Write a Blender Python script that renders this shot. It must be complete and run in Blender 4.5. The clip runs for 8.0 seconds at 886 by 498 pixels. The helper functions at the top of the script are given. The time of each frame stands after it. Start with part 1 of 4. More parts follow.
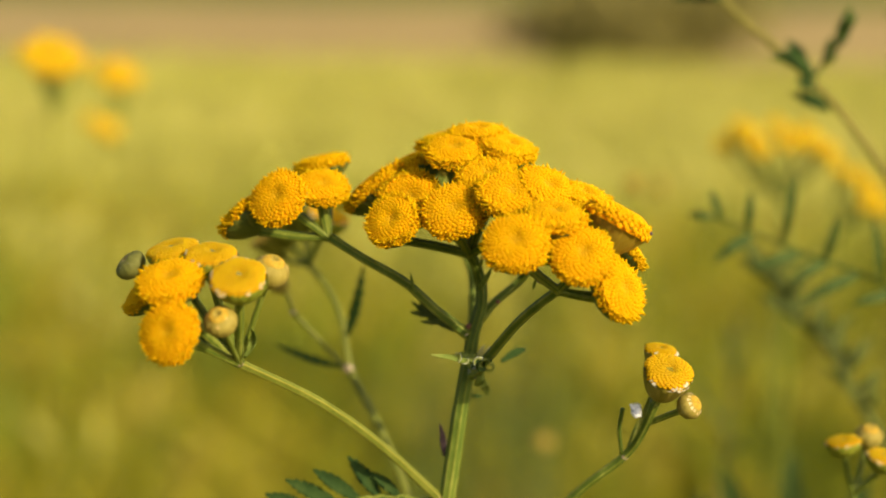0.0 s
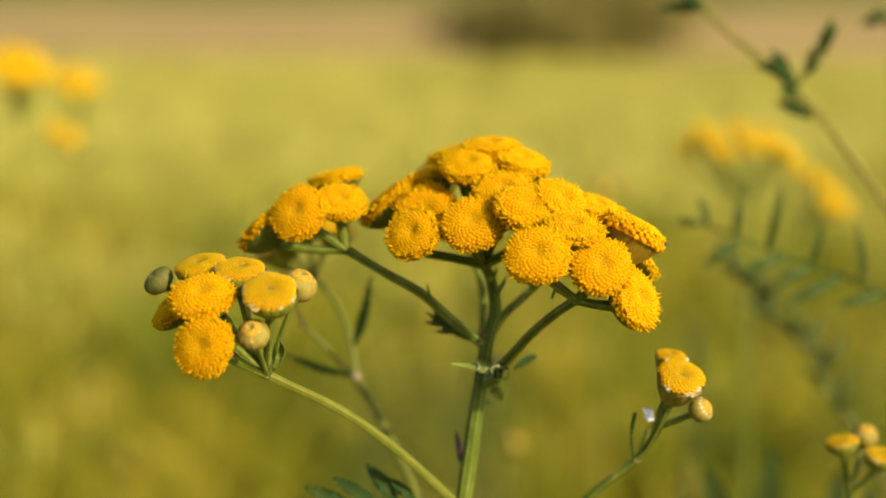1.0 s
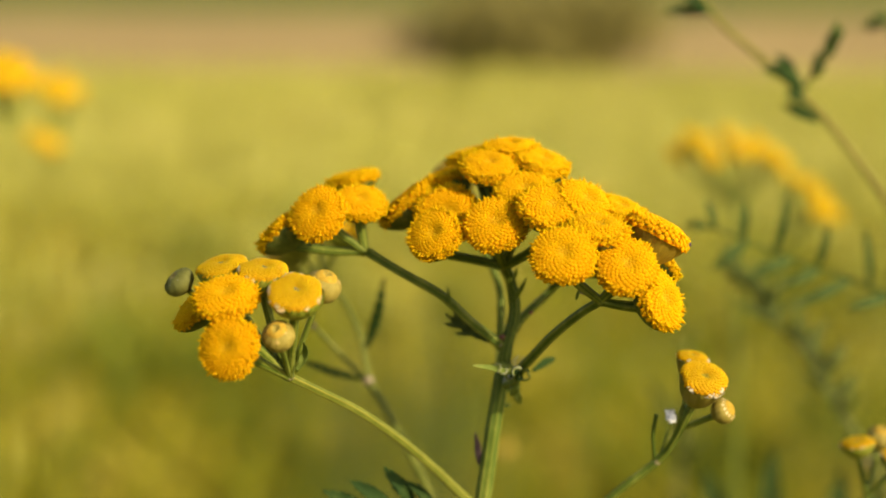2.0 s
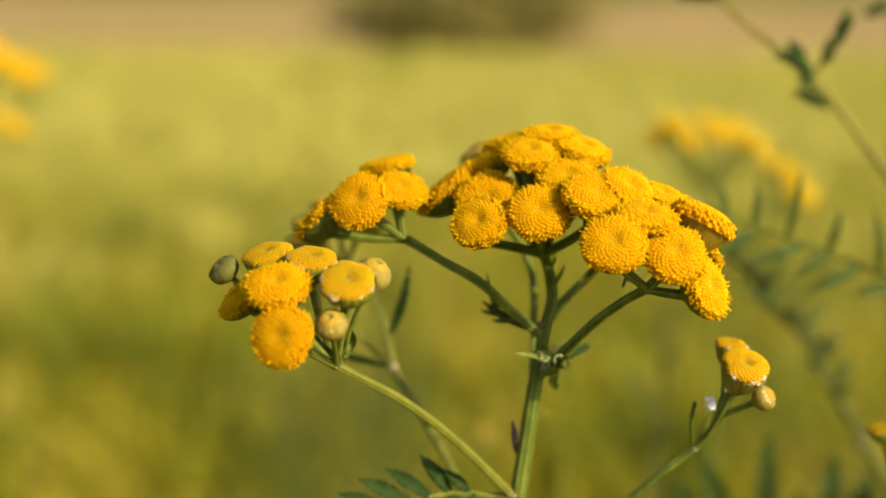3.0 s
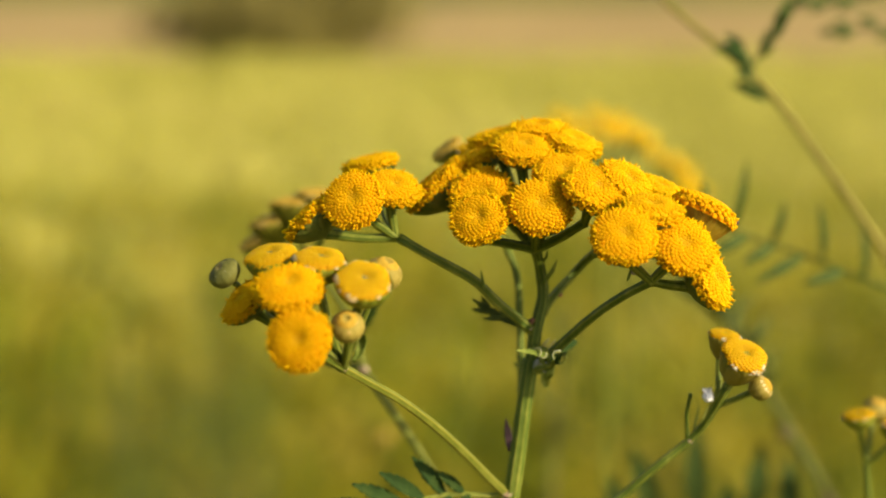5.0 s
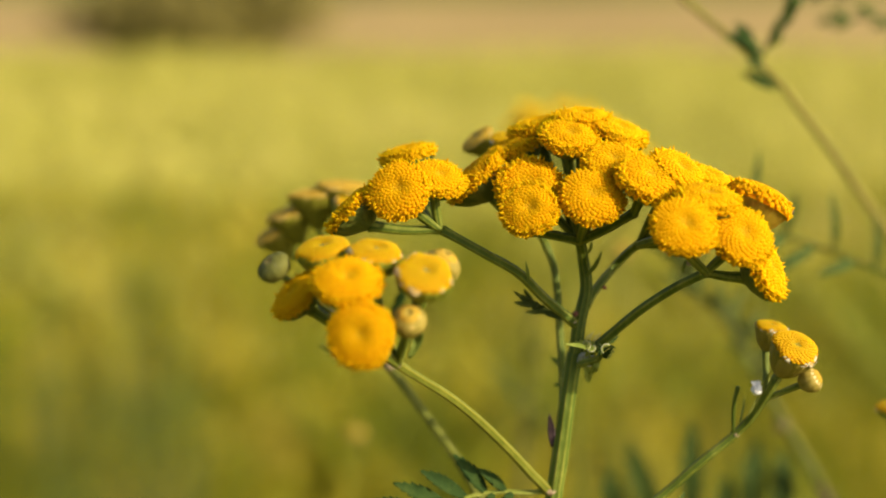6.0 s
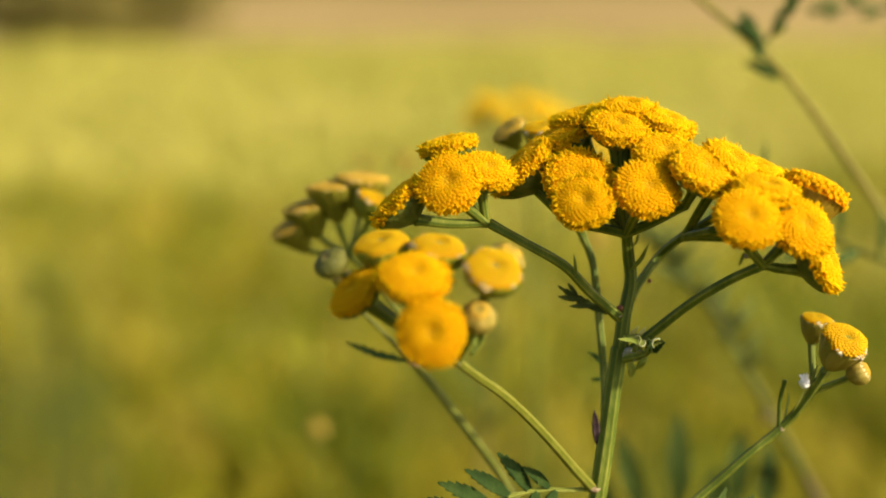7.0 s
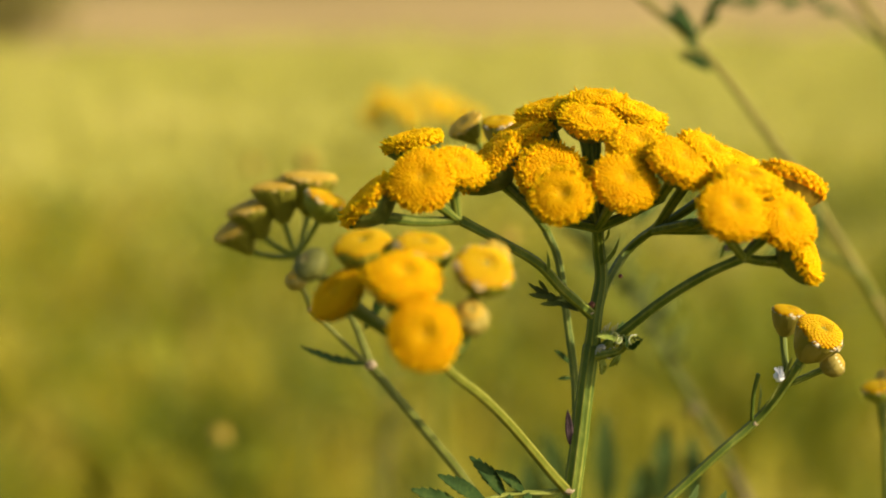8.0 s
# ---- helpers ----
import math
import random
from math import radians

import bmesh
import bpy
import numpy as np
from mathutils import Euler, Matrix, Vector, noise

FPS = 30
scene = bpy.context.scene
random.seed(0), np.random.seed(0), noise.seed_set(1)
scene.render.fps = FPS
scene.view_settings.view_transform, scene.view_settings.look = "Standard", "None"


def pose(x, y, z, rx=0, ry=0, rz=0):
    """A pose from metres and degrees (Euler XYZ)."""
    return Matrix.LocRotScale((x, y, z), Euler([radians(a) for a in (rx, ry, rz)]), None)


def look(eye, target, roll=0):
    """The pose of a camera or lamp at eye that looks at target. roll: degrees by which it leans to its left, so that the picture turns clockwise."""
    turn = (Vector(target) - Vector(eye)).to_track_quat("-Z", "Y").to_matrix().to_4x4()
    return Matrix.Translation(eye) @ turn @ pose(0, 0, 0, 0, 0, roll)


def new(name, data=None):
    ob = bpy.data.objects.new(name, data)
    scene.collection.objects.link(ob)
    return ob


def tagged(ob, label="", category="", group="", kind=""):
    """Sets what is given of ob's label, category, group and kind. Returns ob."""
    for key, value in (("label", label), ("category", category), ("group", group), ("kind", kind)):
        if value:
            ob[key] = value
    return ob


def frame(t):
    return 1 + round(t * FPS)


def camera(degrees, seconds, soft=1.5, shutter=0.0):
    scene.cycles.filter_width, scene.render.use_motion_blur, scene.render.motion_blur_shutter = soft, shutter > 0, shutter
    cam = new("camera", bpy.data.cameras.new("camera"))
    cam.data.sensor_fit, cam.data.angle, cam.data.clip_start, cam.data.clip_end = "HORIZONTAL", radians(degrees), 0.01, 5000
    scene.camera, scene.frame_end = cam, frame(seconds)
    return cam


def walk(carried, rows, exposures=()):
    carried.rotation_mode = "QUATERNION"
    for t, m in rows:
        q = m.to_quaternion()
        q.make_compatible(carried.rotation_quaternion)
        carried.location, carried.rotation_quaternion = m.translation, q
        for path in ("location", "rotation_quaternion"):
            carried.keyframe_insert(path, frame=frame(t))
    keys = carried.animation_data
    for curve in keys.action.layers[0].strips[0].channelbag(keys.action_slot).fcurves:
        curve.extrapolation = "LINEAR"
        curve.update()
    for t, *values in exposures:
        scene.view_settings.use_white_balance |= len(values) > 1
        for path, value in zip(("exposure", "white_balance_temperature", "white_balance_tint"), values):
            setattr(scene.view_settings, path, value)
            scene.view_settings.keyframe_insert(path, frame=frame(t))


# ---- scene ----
CM = 0.01
LENS = 28.0
cam = camera(LENS, 8.0, soft=1.9)
# eye and target in centimetres, roll in degrees
PATH = [
    (0, (2.339, -25.688, 85.638), (2.1381, -23.7272, 85.3008), 0.42),
    (0.5, (1.833, -26.256, 85.877), (1.6641, -24.2916, 85.5395), 0.35),
    (1, (1.169, -26.471, 85.936), (1.0438, -24.504, 85.5983), 0.11),
    (1.5, (0.601, -26.357, 85.995), (0.4984, -24.3879, 85.6639), 0.24),
    (2, (0.357, -26.383, 85.775), (0.2699, -24.4114, 85.4488), 0.23),
    (2.2, (0.068, -26.527, 85.717), (-0.0145, -24.5559, 85.3892), 0.16),
    (3.3, (-1.694, -26.257, 85.869), (-1.6593, -24.2884, 85.5192), 0.37),
    (3.5, (-1.987, -26.264, 85.759), (-1.9271, -24.2946, 85.4177), 0.03),
    (3.7, (-2.447, -26.22, 85.779), (-2.3732, -24.2512, 85.4341), 0.21),
    (3.9, (-2.809, -26.263, 85.845), (-2.6962, -24.2946, 85.506), 0.23),
    (4, (-2.867, -26.256, 85.904), (-2.7482, -24.2883, 85.5657), 0.18),
    (4.2, (-3.178, -26.224, 85.959), (-3.0527, -24.2563, 85.6257), 0.17),
    (5.3, (-4.188, -25.521, 85.553), (-3.9676, -23.5632, 85.208), 0.17),
    (5.5, (-4.607, -25.336, 85.537), (-4.3739, -23.3798, 85.1898), 0.11),
    (6, (-5.592, -24.912, 85.481), (-5.3006, -22.9639, 85.1363), 0.32),
    (6.5, (-6.767, -24.454, 85.329), (-6.4241, -22.5153, 84.9795), 0.64),
    (7, (-7.565, -23.953, 85.419), (-7.1589, -22.0273, 85.0638), 0.55),
    (7.5, (-8.171, -23.414, 85.351), (-7.7058, -21.5021, 84.9923), 0.07),
    (8, (-8.956, -22.816, 85.264), (-8.3884, -20.9311, 84.9089), 0.21),
]
walk(cam, [(t, look(Vector(e) * CM, Vector(a) * CM, r)) for t, e, a, r in PATH], exposures=[(0.0, 0.54), (2.0, 0.55), (4.0, 0.60), (6.0, 0.68), (8.0, 0.74)])
cam.data.dof.use_dof = True
cam.data.dof.focus_distance = 0.247
cam.data.dof.aperture_fstop = 11.5

# ---- light ----
SUN_TO = Vector((0.64, -0.57, 0.485)).normalized()
world = bpy.data.worlds.new("sky")
scene.world = world
world.use_nodes = True
wn = world.node_tree.nodes
sky = wn.new("ShaderNodeTexSky")
sky.sky_type = "NISHITA"
sky.sun_disc = False
sky.sun_elevation = math.asin(SUN_TO.z)
sky.sun_rotation = math.atan2(SUN_TO.x, SUN_TO.y)
sky.dust_density = 3.0
wn["Background"].inputs["Strength"].default_value = 0.11
world.node_tree.links.new(sky.outputs["Color"], wn["Background"].inputs["Color"])
sun = new("sun", bpy.data.lights.new("sun", "SUN"))
sun.data.energy = 3.9
sun.data.angle = radians(0.6)
sun.data.color = (1.0, 0.88, 0.65)
sun.matrix_world = look(SUN_TO * 30, (0, 0, 0))


# ---- materials ----
def material(name, stops, rough=0.6, scale=200.0, island=0.0, per_object=0.0, bump=0.0, bump_scale=900.0, spread=0.35,
             translucent=0.0, detail=4.0, stretch=(1, 1, 1), coords="Object", sheen=0.0, glow_through=0.0, gloss=0.22):
    """A surface whose colour runs over the given stops by noise at two scales, and by a chance value per piece."""
    m = bpy.data.materials.new(name)
    m.use_nodes = True
    nt = m.node_tree
    nodes, links = nt.nodes, nt.links
    bsdf = nodes["Principled BSDF"]
    tc = nodes.new("ShaderNodeTexCoord")
    mapping = nodes.new("ShaderNodeMapping")
    mapping.inputs["Scale"].default_value = stretch
    links.new(tc.outputs[coords], mapping.inputs["Vector"])
    big = nodes.new("ShaderNodeTexNoise")
    big.inputs["Scale"].default_value = scale
    big.inputs["Detail"].default_value = detail
    fine = nodes.new("ShaderNodeTexNoise")
    fine.inputs["Scale"].default_value = scale * 7.3
    fine.inputs["Detail"].default_value = 2.0
    for n in (big, fine):
        links.new(mapping.outputs["Vector"], n.inputs["Vector"])
    mix = nodes.new("ShaderNodeMath")
    mix.operation = "MULTIPLY_ADD"
    mix.inputs[1].default_value = 0.35
    links.new(fine.outputs["Fac"], mix.inputs[0])
    low = nodes.new("ShaderNodeMath")
    low.operation = "MULTIPLY"
    low.inputs[1].default_value = 0.65
    links.new(big.outputs["Fac"], low.inputs[0])
    links.new(low.outputs[0], mix.inputs[2])
    value = mix.outputs[0]
    contrast = nodes.new("ShaderNodeMapRange")
    contrast.inputs["From Min"].default_value = 0.5 - spread / 2
    contrast.inputs["From Max"].default_value = 0.5 + spread / 2
    links.new(value, contrast.inputs["Value"])
    value = contrast.outputs["Result"]

    def blend(value, chance, amount):
        a = nodes.new("ShaderNodeMath")
        a.operation = "MULTIPLY"
        a.inputs[1].default_value = 1 - amount
        links.new(value, a.inputs[0])
        b = nodes.new("ShaderNodeMath")
        b.operation = "MULTIPLY_ADD"
        b.inputs[1].default_value = amount
        links.new(chance, b.inputs[0])
        links.new(a.outputs[0], b.inputs[2])
        return b.outputs[0]

    if island:
        value = blend(value, nodes.new("ShaderNodeNewGeometry").outputs["Random Per Island"], island)
    if per_object:
        value = blend(value, nodes.new("ShaderNodeObjectInfo").outputs["Random"], per_object)
    ramp = nodes.new("ShaderNodeValToRGB")
    el = ramp.color_ramp.elements
    while len(el) < len(stops):
        el.new(0.5)
    for e, (at, rgb) in zip(el, stops):
        e.position, e.color = at, (*rgb, 1)
    links.new(value, ramp.inputs["Fac"])
    links.new(ramp.outputs["Color"], bsdf.inputs["Base Color"])
    bsdf.inputs["Roughness"].default_value = rough
    bsdf.inputs["Specular IOR Level"].default_value = gloss
    bsdf.inputs["Sheen Weight"].default_value = sheen
    if glow_through:
        bsdf.inputs["Subsurface Weight"].default_value = glow_through
        bsdf.inputs["Subsurface Radius"].default_value = (0.9, 0.72, 0.08)
        bsdf.inputs["Subsurface Scale"].default_value = 0.0014
    if bump:
        bp = nodes.new("ShaderNodeBump")
        bp.inputs["Strength"].default_value = bump
        bp.inputs["Distance"].default_value = 0.0002
        bn = nodes.new("ShaderNodeTexNoise")
        bn.inputs["Scale"].default_value = bump_scale
        bn.inputs["Detail"].default_value = 3.0
        links.new(mapping.outputs["Vector"], bn.inputs["Vector"])
        links.new(bn.outputs["Fac"], bp.inputs["Height"])
        links.new(bp.outputs["Normal"], bsdf.inputs["Normal"])
    if translucent:
        tr = nodes.new("ShaderNodeBsdfTranslucent")
        links.new(ramp.outputs["Color"], tr.inputs["Color"])
        mx = nodes.new("ShaderNodeMixShader")
        mx.inputs["Fac"].default_value = translucent
        links.new(bsdf.outputs["BSDF"], mx.inputs[1])
        links.new(tr.outputs["BSDF"], mx.inputs[2])
        links.new(mx.outputs["Shader"], nodes["Material Output"].inputs["Surface"])
    return m


FLORET = material("yellow_floret", [(0.0, (0.65, 0.246, 0.001)), (0.5, (0.68, 0.27, 0.001)), (1.0, (0.71, 0.293, 0.001))],
                  rough=0.85, scale=500, island=0.35, per_object=0.3, glow_through=0.7, gloss=0.03)
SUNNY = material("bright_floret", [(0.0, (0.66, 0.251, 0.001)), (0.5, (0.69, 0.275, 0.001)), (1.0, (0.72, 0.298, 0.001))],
                 rough=0.85, scale=500, island=0.35, per_object=0.3, glow_through=0.7, gloss=0.03)
HEART = material("young_floret", [(0.0, (0.66, 0.272, 0.002)), (0.5, (0.72, 0.296, 0.002)), (1.0, (0.76, 0.320, 0.003))], rough=0.7, scale=500, island=0.3, glow_through=0.7, gloss=0.06)
FRINGE = material("fringe_floret", [(0.0, (0.67, 0.27, 0.001)), (0.5, (0.70, 0.302, 0.001)), (1.0, (0.73, 0.335, 0.003))],
                  rough=0.85, scale=500, island=0.4, translucent=0.15, glow_through=0.8, gloss=0.03)
FAINT = material("pale_yellow_floret", [(0.0, (0.62, 0.315, 0.005)), (0.5, (0.66, 0.35, 0.008)), (1.0, (0.70, 0.385, 0.012))],
                 rough=0.85, scale=500, island=0.35, per_object=0.3, glow_through=0.8, gloss=0.03)
CORE = material("yellow_disc", [(0.0, (0.78, 0.30, 0.001)), (1.0, (0.81, 0.33, 0.001))], rough=0.8, scale=700, glow_through=1.0, gloss=0.04)
CLOSED = material("closed_floret", [(0.0, (0.69, 0.285, 0.001)), (0.6, (0.75, 0.33, 0.001)), (1.0, (0.79, 0.37, 0.003))],
                  rough=0.65, scale=350, island=0.25, per_object=0.3, translucent=0.15, glow_through=0.8, gloss=0.10)
GREENFACE = material("green_bud_face", [(0.0, (0.10, 0.08, 0.02)), (0.6, (0.22, 0.17, 0.045)), (1.0, (0.38, 0.28, 0.09))], rough=0.6, scale=700, island=0.5)
TAN = material("tan_bud_face", [(0.0, (0.36, 0.21, 0.015)), (0.6, (0.48, 0.30, 0.03)), (1.0, (0.59, 0.40, 0.065))], rough=0.7, scale=500, island=0.4, gloss=0.1)
PALE = material("papery_margin", [(0.0, (0.46, 0.30, 0.08)), (0.5, (0.63, 0.47, 0.19)), (1.0, (0.76, 0.64, 0.40))], rough=0.6, scale=800, island=0.4,
                translucent=0.15)
CUP = material("green_bract", [(0.0, (0.045, 0.062, 0.007)), (0.55, (0.105, 0.12, 0.014)), (1.0, (0.25, 0.20, 0.035))], rough=0.6, scale=600, island=0.45,
               per_object=0.2, bump=0.3)
DRYCUP = material("ripening_bract", [(0.0, (0.24, 0.20, 0.03)), (0.5, (0.44, 0.33, 0.075)), (1.0, (0.58, 0.44, 0.14))], rough=0.6, scale=600, island=0.4,
                  per_object=0.2, bump=0.3)
RIM = material("torn_papery_rim", [(0.0, (0.50, 0.36, 0.15)), (0.5, (0.64, 0.52, 0.32)), (1.0, (0.76, 0.68, 0.54))], rough=0.7, scale=900, island=0.5, translucent=0.15)
OLIVE = material("olive_bract", [(0.0, (0.12, 0.142, 0.009)), (0.5, (0.205, 0.218, 0.014)), (1.0, (0.34, 0.295, 0.03))], rough=0.6, scale=600, island=0.35, per_object=0.2, bump=0.3, translucent=0.1)
TORN = material("torn_edge", [(0.0, (0.38, 0.25, 0.07)), (0.5, (0.50, 0.36, 0.15)), (1.0, (0.62, 0.49, 0.28))], rough=0.75, scale=900, island=0.5)
SAGE = material("grey_green_bract", [(0.0, (0.085, 0.090, 0.015)), (0.5, (0.145, 0.142, 0.024)), (1.0, (0.23, 0.21, 0.05))], rough=0.6, scale=500, island=0.3, bump=0.3, translucent=0.1)
EGG = material("tawny_green_bract", [(0.0, (0.20, 0.16, 0.02)), (0.5, (0.31, 0.235, 0.035)), (1.0, (0.47, 0.355, 0.075))], rough=0.6, scale=500, island=0.35, bump=0.3, translucent=0.1)
CREAM = material("creamy_bud_rim", [(0.0, (0.38, 0.25, 0.05)), (0.5, (0.50, 0.345, 0.09)), (1.0, (0.60, 0.44, 0.16))], rough=0.7, scale=500, island=0.4, gloss=0.1)
MOSS = material("mossy_bract", [(0.0, (0.20, 0.20, 0.015)), (0.5, (0.30, 0.28, 0.025)), (1.0, (0.42, 0.35, 0.045))], rough=0.6, scale=600, island=0.35, bump=0.3, translucent=0.35)
LILAC = material("lilac_grey_rim", [(0.0, (0.26, 0.22, 0.13)), (0.5, (0.38, 0.33, 0.23)), (1.0, (0.50, 0.44, 0.34))], rough=0.75, scale=700, island=0.4)
DIMLEAF = material("olive_leaf", [(0.0, (0.06, 0.078, 0.016)), (0.6, (0.095, 0.115, 0.025)), (1.0, (0.15, 0.16, 0.038))], rough=0.75, scale=350, island=0.3, gloss=0.08, bump=0.4, translucent=0.2)
TAWNY = material("tawny_bract", [(0.0, (0.17, 0.15, 0.014)), (0.5, (0.28, 0.22, 0.025)), (1.0, (0.42, 0.31, 0.06))], rough=0.6, scale=600, island=0.5, bump=0.3, translucent=0.1)
GOLDCUP = material("golden_bract", [(0.0, (0.19, 0.15, 0.010)), (0.5, (0.32, 0.23, 0.015)), (1.0, (0.48, 0.31, 0.025))], rough=0.6, scale=600, island=0.3, bump=0.3, translucent=0.25)
SOFTLEAF = material("grey_green_leaf", [(0.0, (0.042, 0.072, 0.014)), (0.6, (0.07, 0.105, 0.021)), (1.0, (0.12, 0.148, 0.032))], rough=0.7, scale=350, island=0.25, gloss=0.10,
                    bump=0.4, bump_scale=1500, translucent=0.3)
RIDGE = material("stem_ridge", [(0.0, (0.115, 0.14, 0.011)), (0.5, (0.165, 0.185, 0.018)), (1.0, (0.29, 0.285, 0.05))], rough=0.6, scale=400, bump=0.5,
                 stretch=(1, 1, 0.25), translucent=0.05)
YELLOWSTEM = material("yellow_green_rib", [(0.0, (0.17, 0.158, 0.015)), (0.5, (0.21, 0.195, 0.021)), (1.0, (0.26, 0.235, 0.034))], rough=0.6, scale=250, bump=0.4, stretch=(1, 1, 0.25), translucent=0.05)
STALK = material("olive_stalk", [(0.0, (0.10, 0.115, 0.010)), (0.5, (0.135, 0.15, 0.014)), (1.0, (0.19, 0.195, 0.024))], rough=0.6, scale=400, bump=0.5, stretch=(1, 1, 0.25))
GROOVE = material("stem_groove", [(0.0, (0.052, 0.080, 0.006)), (0.6, (0.082, 0.116, 0.009)), (1.0, (0.14, 0.165, 0.016))], rough=0.65, scale=400, bump=0.5,
                  stretch=(1, 1, 0.25))
JOINT = material("joint_scar", [(0.0, (0.13, 0.05, 0.035)), (0.5, (0.30, 0.22, 0.12)), (1.0, (0.45, 0.38, 0.24))], rough=0.7, scale=900, bump=0.5)
LEAF = material("green_leaf", [(0.0, (0.016, 0.034, 0.008)), (0.6, (0.032, 0.062, 0.012)), (1.0, (0.065, 0.09, 0.016))], rough=0.75, scale=350, island=0.25, gloss=0.08,
                bump=0.5, bump_scale=1500, translucent=0.2)
BRACT = material("green_bract_leaf", [(0.0, (0.08, 0.12, 0.018)), (0.6, (0.17, 0.21, 0.032)), (1.0, (0.30, 0.32, 0.07))], rough=0.65, scale=500, island=0.3, gloss=0.12,
                 bump=0.5, bump_scale=1500, translucent=0.2)
TALLSTEM = material("tan_green_stem", [(0.0, (0.14, 0.118, 0.018)), (0.5, (0.21, 0.175, 0.027)), (1.0, (0.29, 0.235, 0.04))], rough=0.65, scale=220, bump=0.4, stretch=(1, 1, 0.2))
BROWN = material("dry_stem", [(0.0, (0.070, 0.055, 0.019)), (0.5, (0.115, 0.088, 0.032)), (1.0, (0.17, 0.13, 0.055))], rough=0.65, scale=220, bump=0.4,
                 stretch=(1, 1, 0.2))
FRESH = material("pale_green_bract", [(0.0, (0.18, 0.21, 0.03)), (0.6, (0.31, 0.33, 0.06)), (1.0, (0.44, 0.42, 0.12))], rough=0.65, scale=500, island=0.3, gloss=0.12, bump=0.4, translucent=0.25)
FLUFF = material("grey_wool", [(0.0, (0.22, 0.22, 0.15)), (1.0, (0.48, 0.47, 0.38))], rough=0.95, scale=2500, bump=1.0, bump_scale=4000)
SCAR = material("reddish_scar", [(0.0, (0.09, 0.025, 0.02)), (0.6, (0.20, 0.07, 0.045)), (1.0, (0.34, 0.18, 0.09))], rough=0.75, scale=900, bump=0.5)
PURPLE = material("withered_scale", [(0.0, (0.03, 0.016, 0.02)), (1.0, (0.10, 0.06, 0.06))], rough=0.7, scale=900, bump=0.5)
WOOL = material("white_wool", [(0.0, (0.70, 0.69, 0.66)), (1.0, (0.86, 0.85, 0.83))], rough=0.9, scale=900, bump=0.6)
# Near grass darker, far grass paler: shade between stems and lit tops in colour.
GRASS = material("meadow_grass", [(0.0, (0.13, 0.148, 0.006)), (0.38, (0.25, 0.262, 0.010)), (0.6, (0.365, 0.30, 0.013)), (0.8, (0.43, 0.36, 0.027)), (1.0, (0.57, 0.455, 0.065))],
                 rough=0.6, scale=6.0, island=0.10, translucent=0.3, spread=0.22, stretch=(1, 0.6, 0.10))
LITGRASS = material("sunlit_far_grass", [(0.0, (0.37, 0.335, 0.055)), (0.5, (0.54, 0.495, 0.09)), (1.0, (0.71, 0.60, 0.18))], rough=0.6, scale=0.9, island=0.15,
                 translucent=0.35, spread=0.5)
WEED = material("weed_leaf", [(0.0, (0.11, 0.14, 0.006)), (0.6, (0.19, 0.21, 0.011)), (1.0, (0.30, 0.27, 0.018))], rough=0.65, scale=3, island=0.4, translucent=0.25)
SOIL = material("meadow_ground", [(0.0, (0.07, 0.07, 0.006)), (0.5, (0.165, 0.155, 0.013)), (1.0, (0.28, 0.24, 0.025))], rough=0.9, scale=0.5, spread=0.5,
                detail=6.0)
STUBBLE = material("dry_stubble", [(0.0, (0.25, 0.165, 0.045)), (0.5, (0.37, 0.248, 0.075)), (1.0, (0.46, 0.325, 0.11))], rough=0.9, scale=0.35, spread=0.5)
SHRUB = material("shrub_leaf", [(0.0, (0.115, 0.097, 0.02)), (0.6, (0.205, 0.17, 0.038)), (1.0, (0.31, 0.25, 0.06))], rough=0.6, scale=3, island=0.5,
                 translucent=0.2)


# ---- building blocks ----
def mesh_from(name, verts, faces, mats, index=None, smooth=True):
    me = bpy.data.meshes.new(name)
    me.from_pydata([tuple(v) for v in verts], [], faces)
    for m in mats:
        me.materials.append(m)
    if index is not None:
        me.polygons.foreach_set("material_index", np.array(index, dtype=np.int32))
    me.polygons.foreach_set("use_smooth", np.full(len(me.polygons), smooth))
    me.update()
    return me


def part(name, me, parent, label=""):
    ob = new(name, me)
    ob.parent = parent
    ob.matrix_parent_inverse = parent.matrix_world.inverted() if parent else Matrix()
    return tagged(ob, label)


def thing(name, base, label, category, group=""):
    ob = new(name)
    ob.empty_display_size = 0.02
    ob.location = base
    bpy.context.view_layer.update()
    return tagged(ob, label, category, group)


def glide(points, steps=6):
    """A smooth line through control points."""
    p = [Vector(q) for q in points]
    p = [p[0] * 2 - p[1]] + p + [p[-1] * 2 - p[-2]]
    out = []
    for i in range(1, len(p) - 2):
        a, b, c, d = p[i - 1:i + 3]
        for k in range(steps):
            t = k / steps
            out.append(0.5 * (2 * b + (c - a) * t + (2 * a - 5 * b + 4 * c - d) * t * t + (3 * b - a - 3 * c + d) * t ** 3))
    out.append(p[-2])
    return out


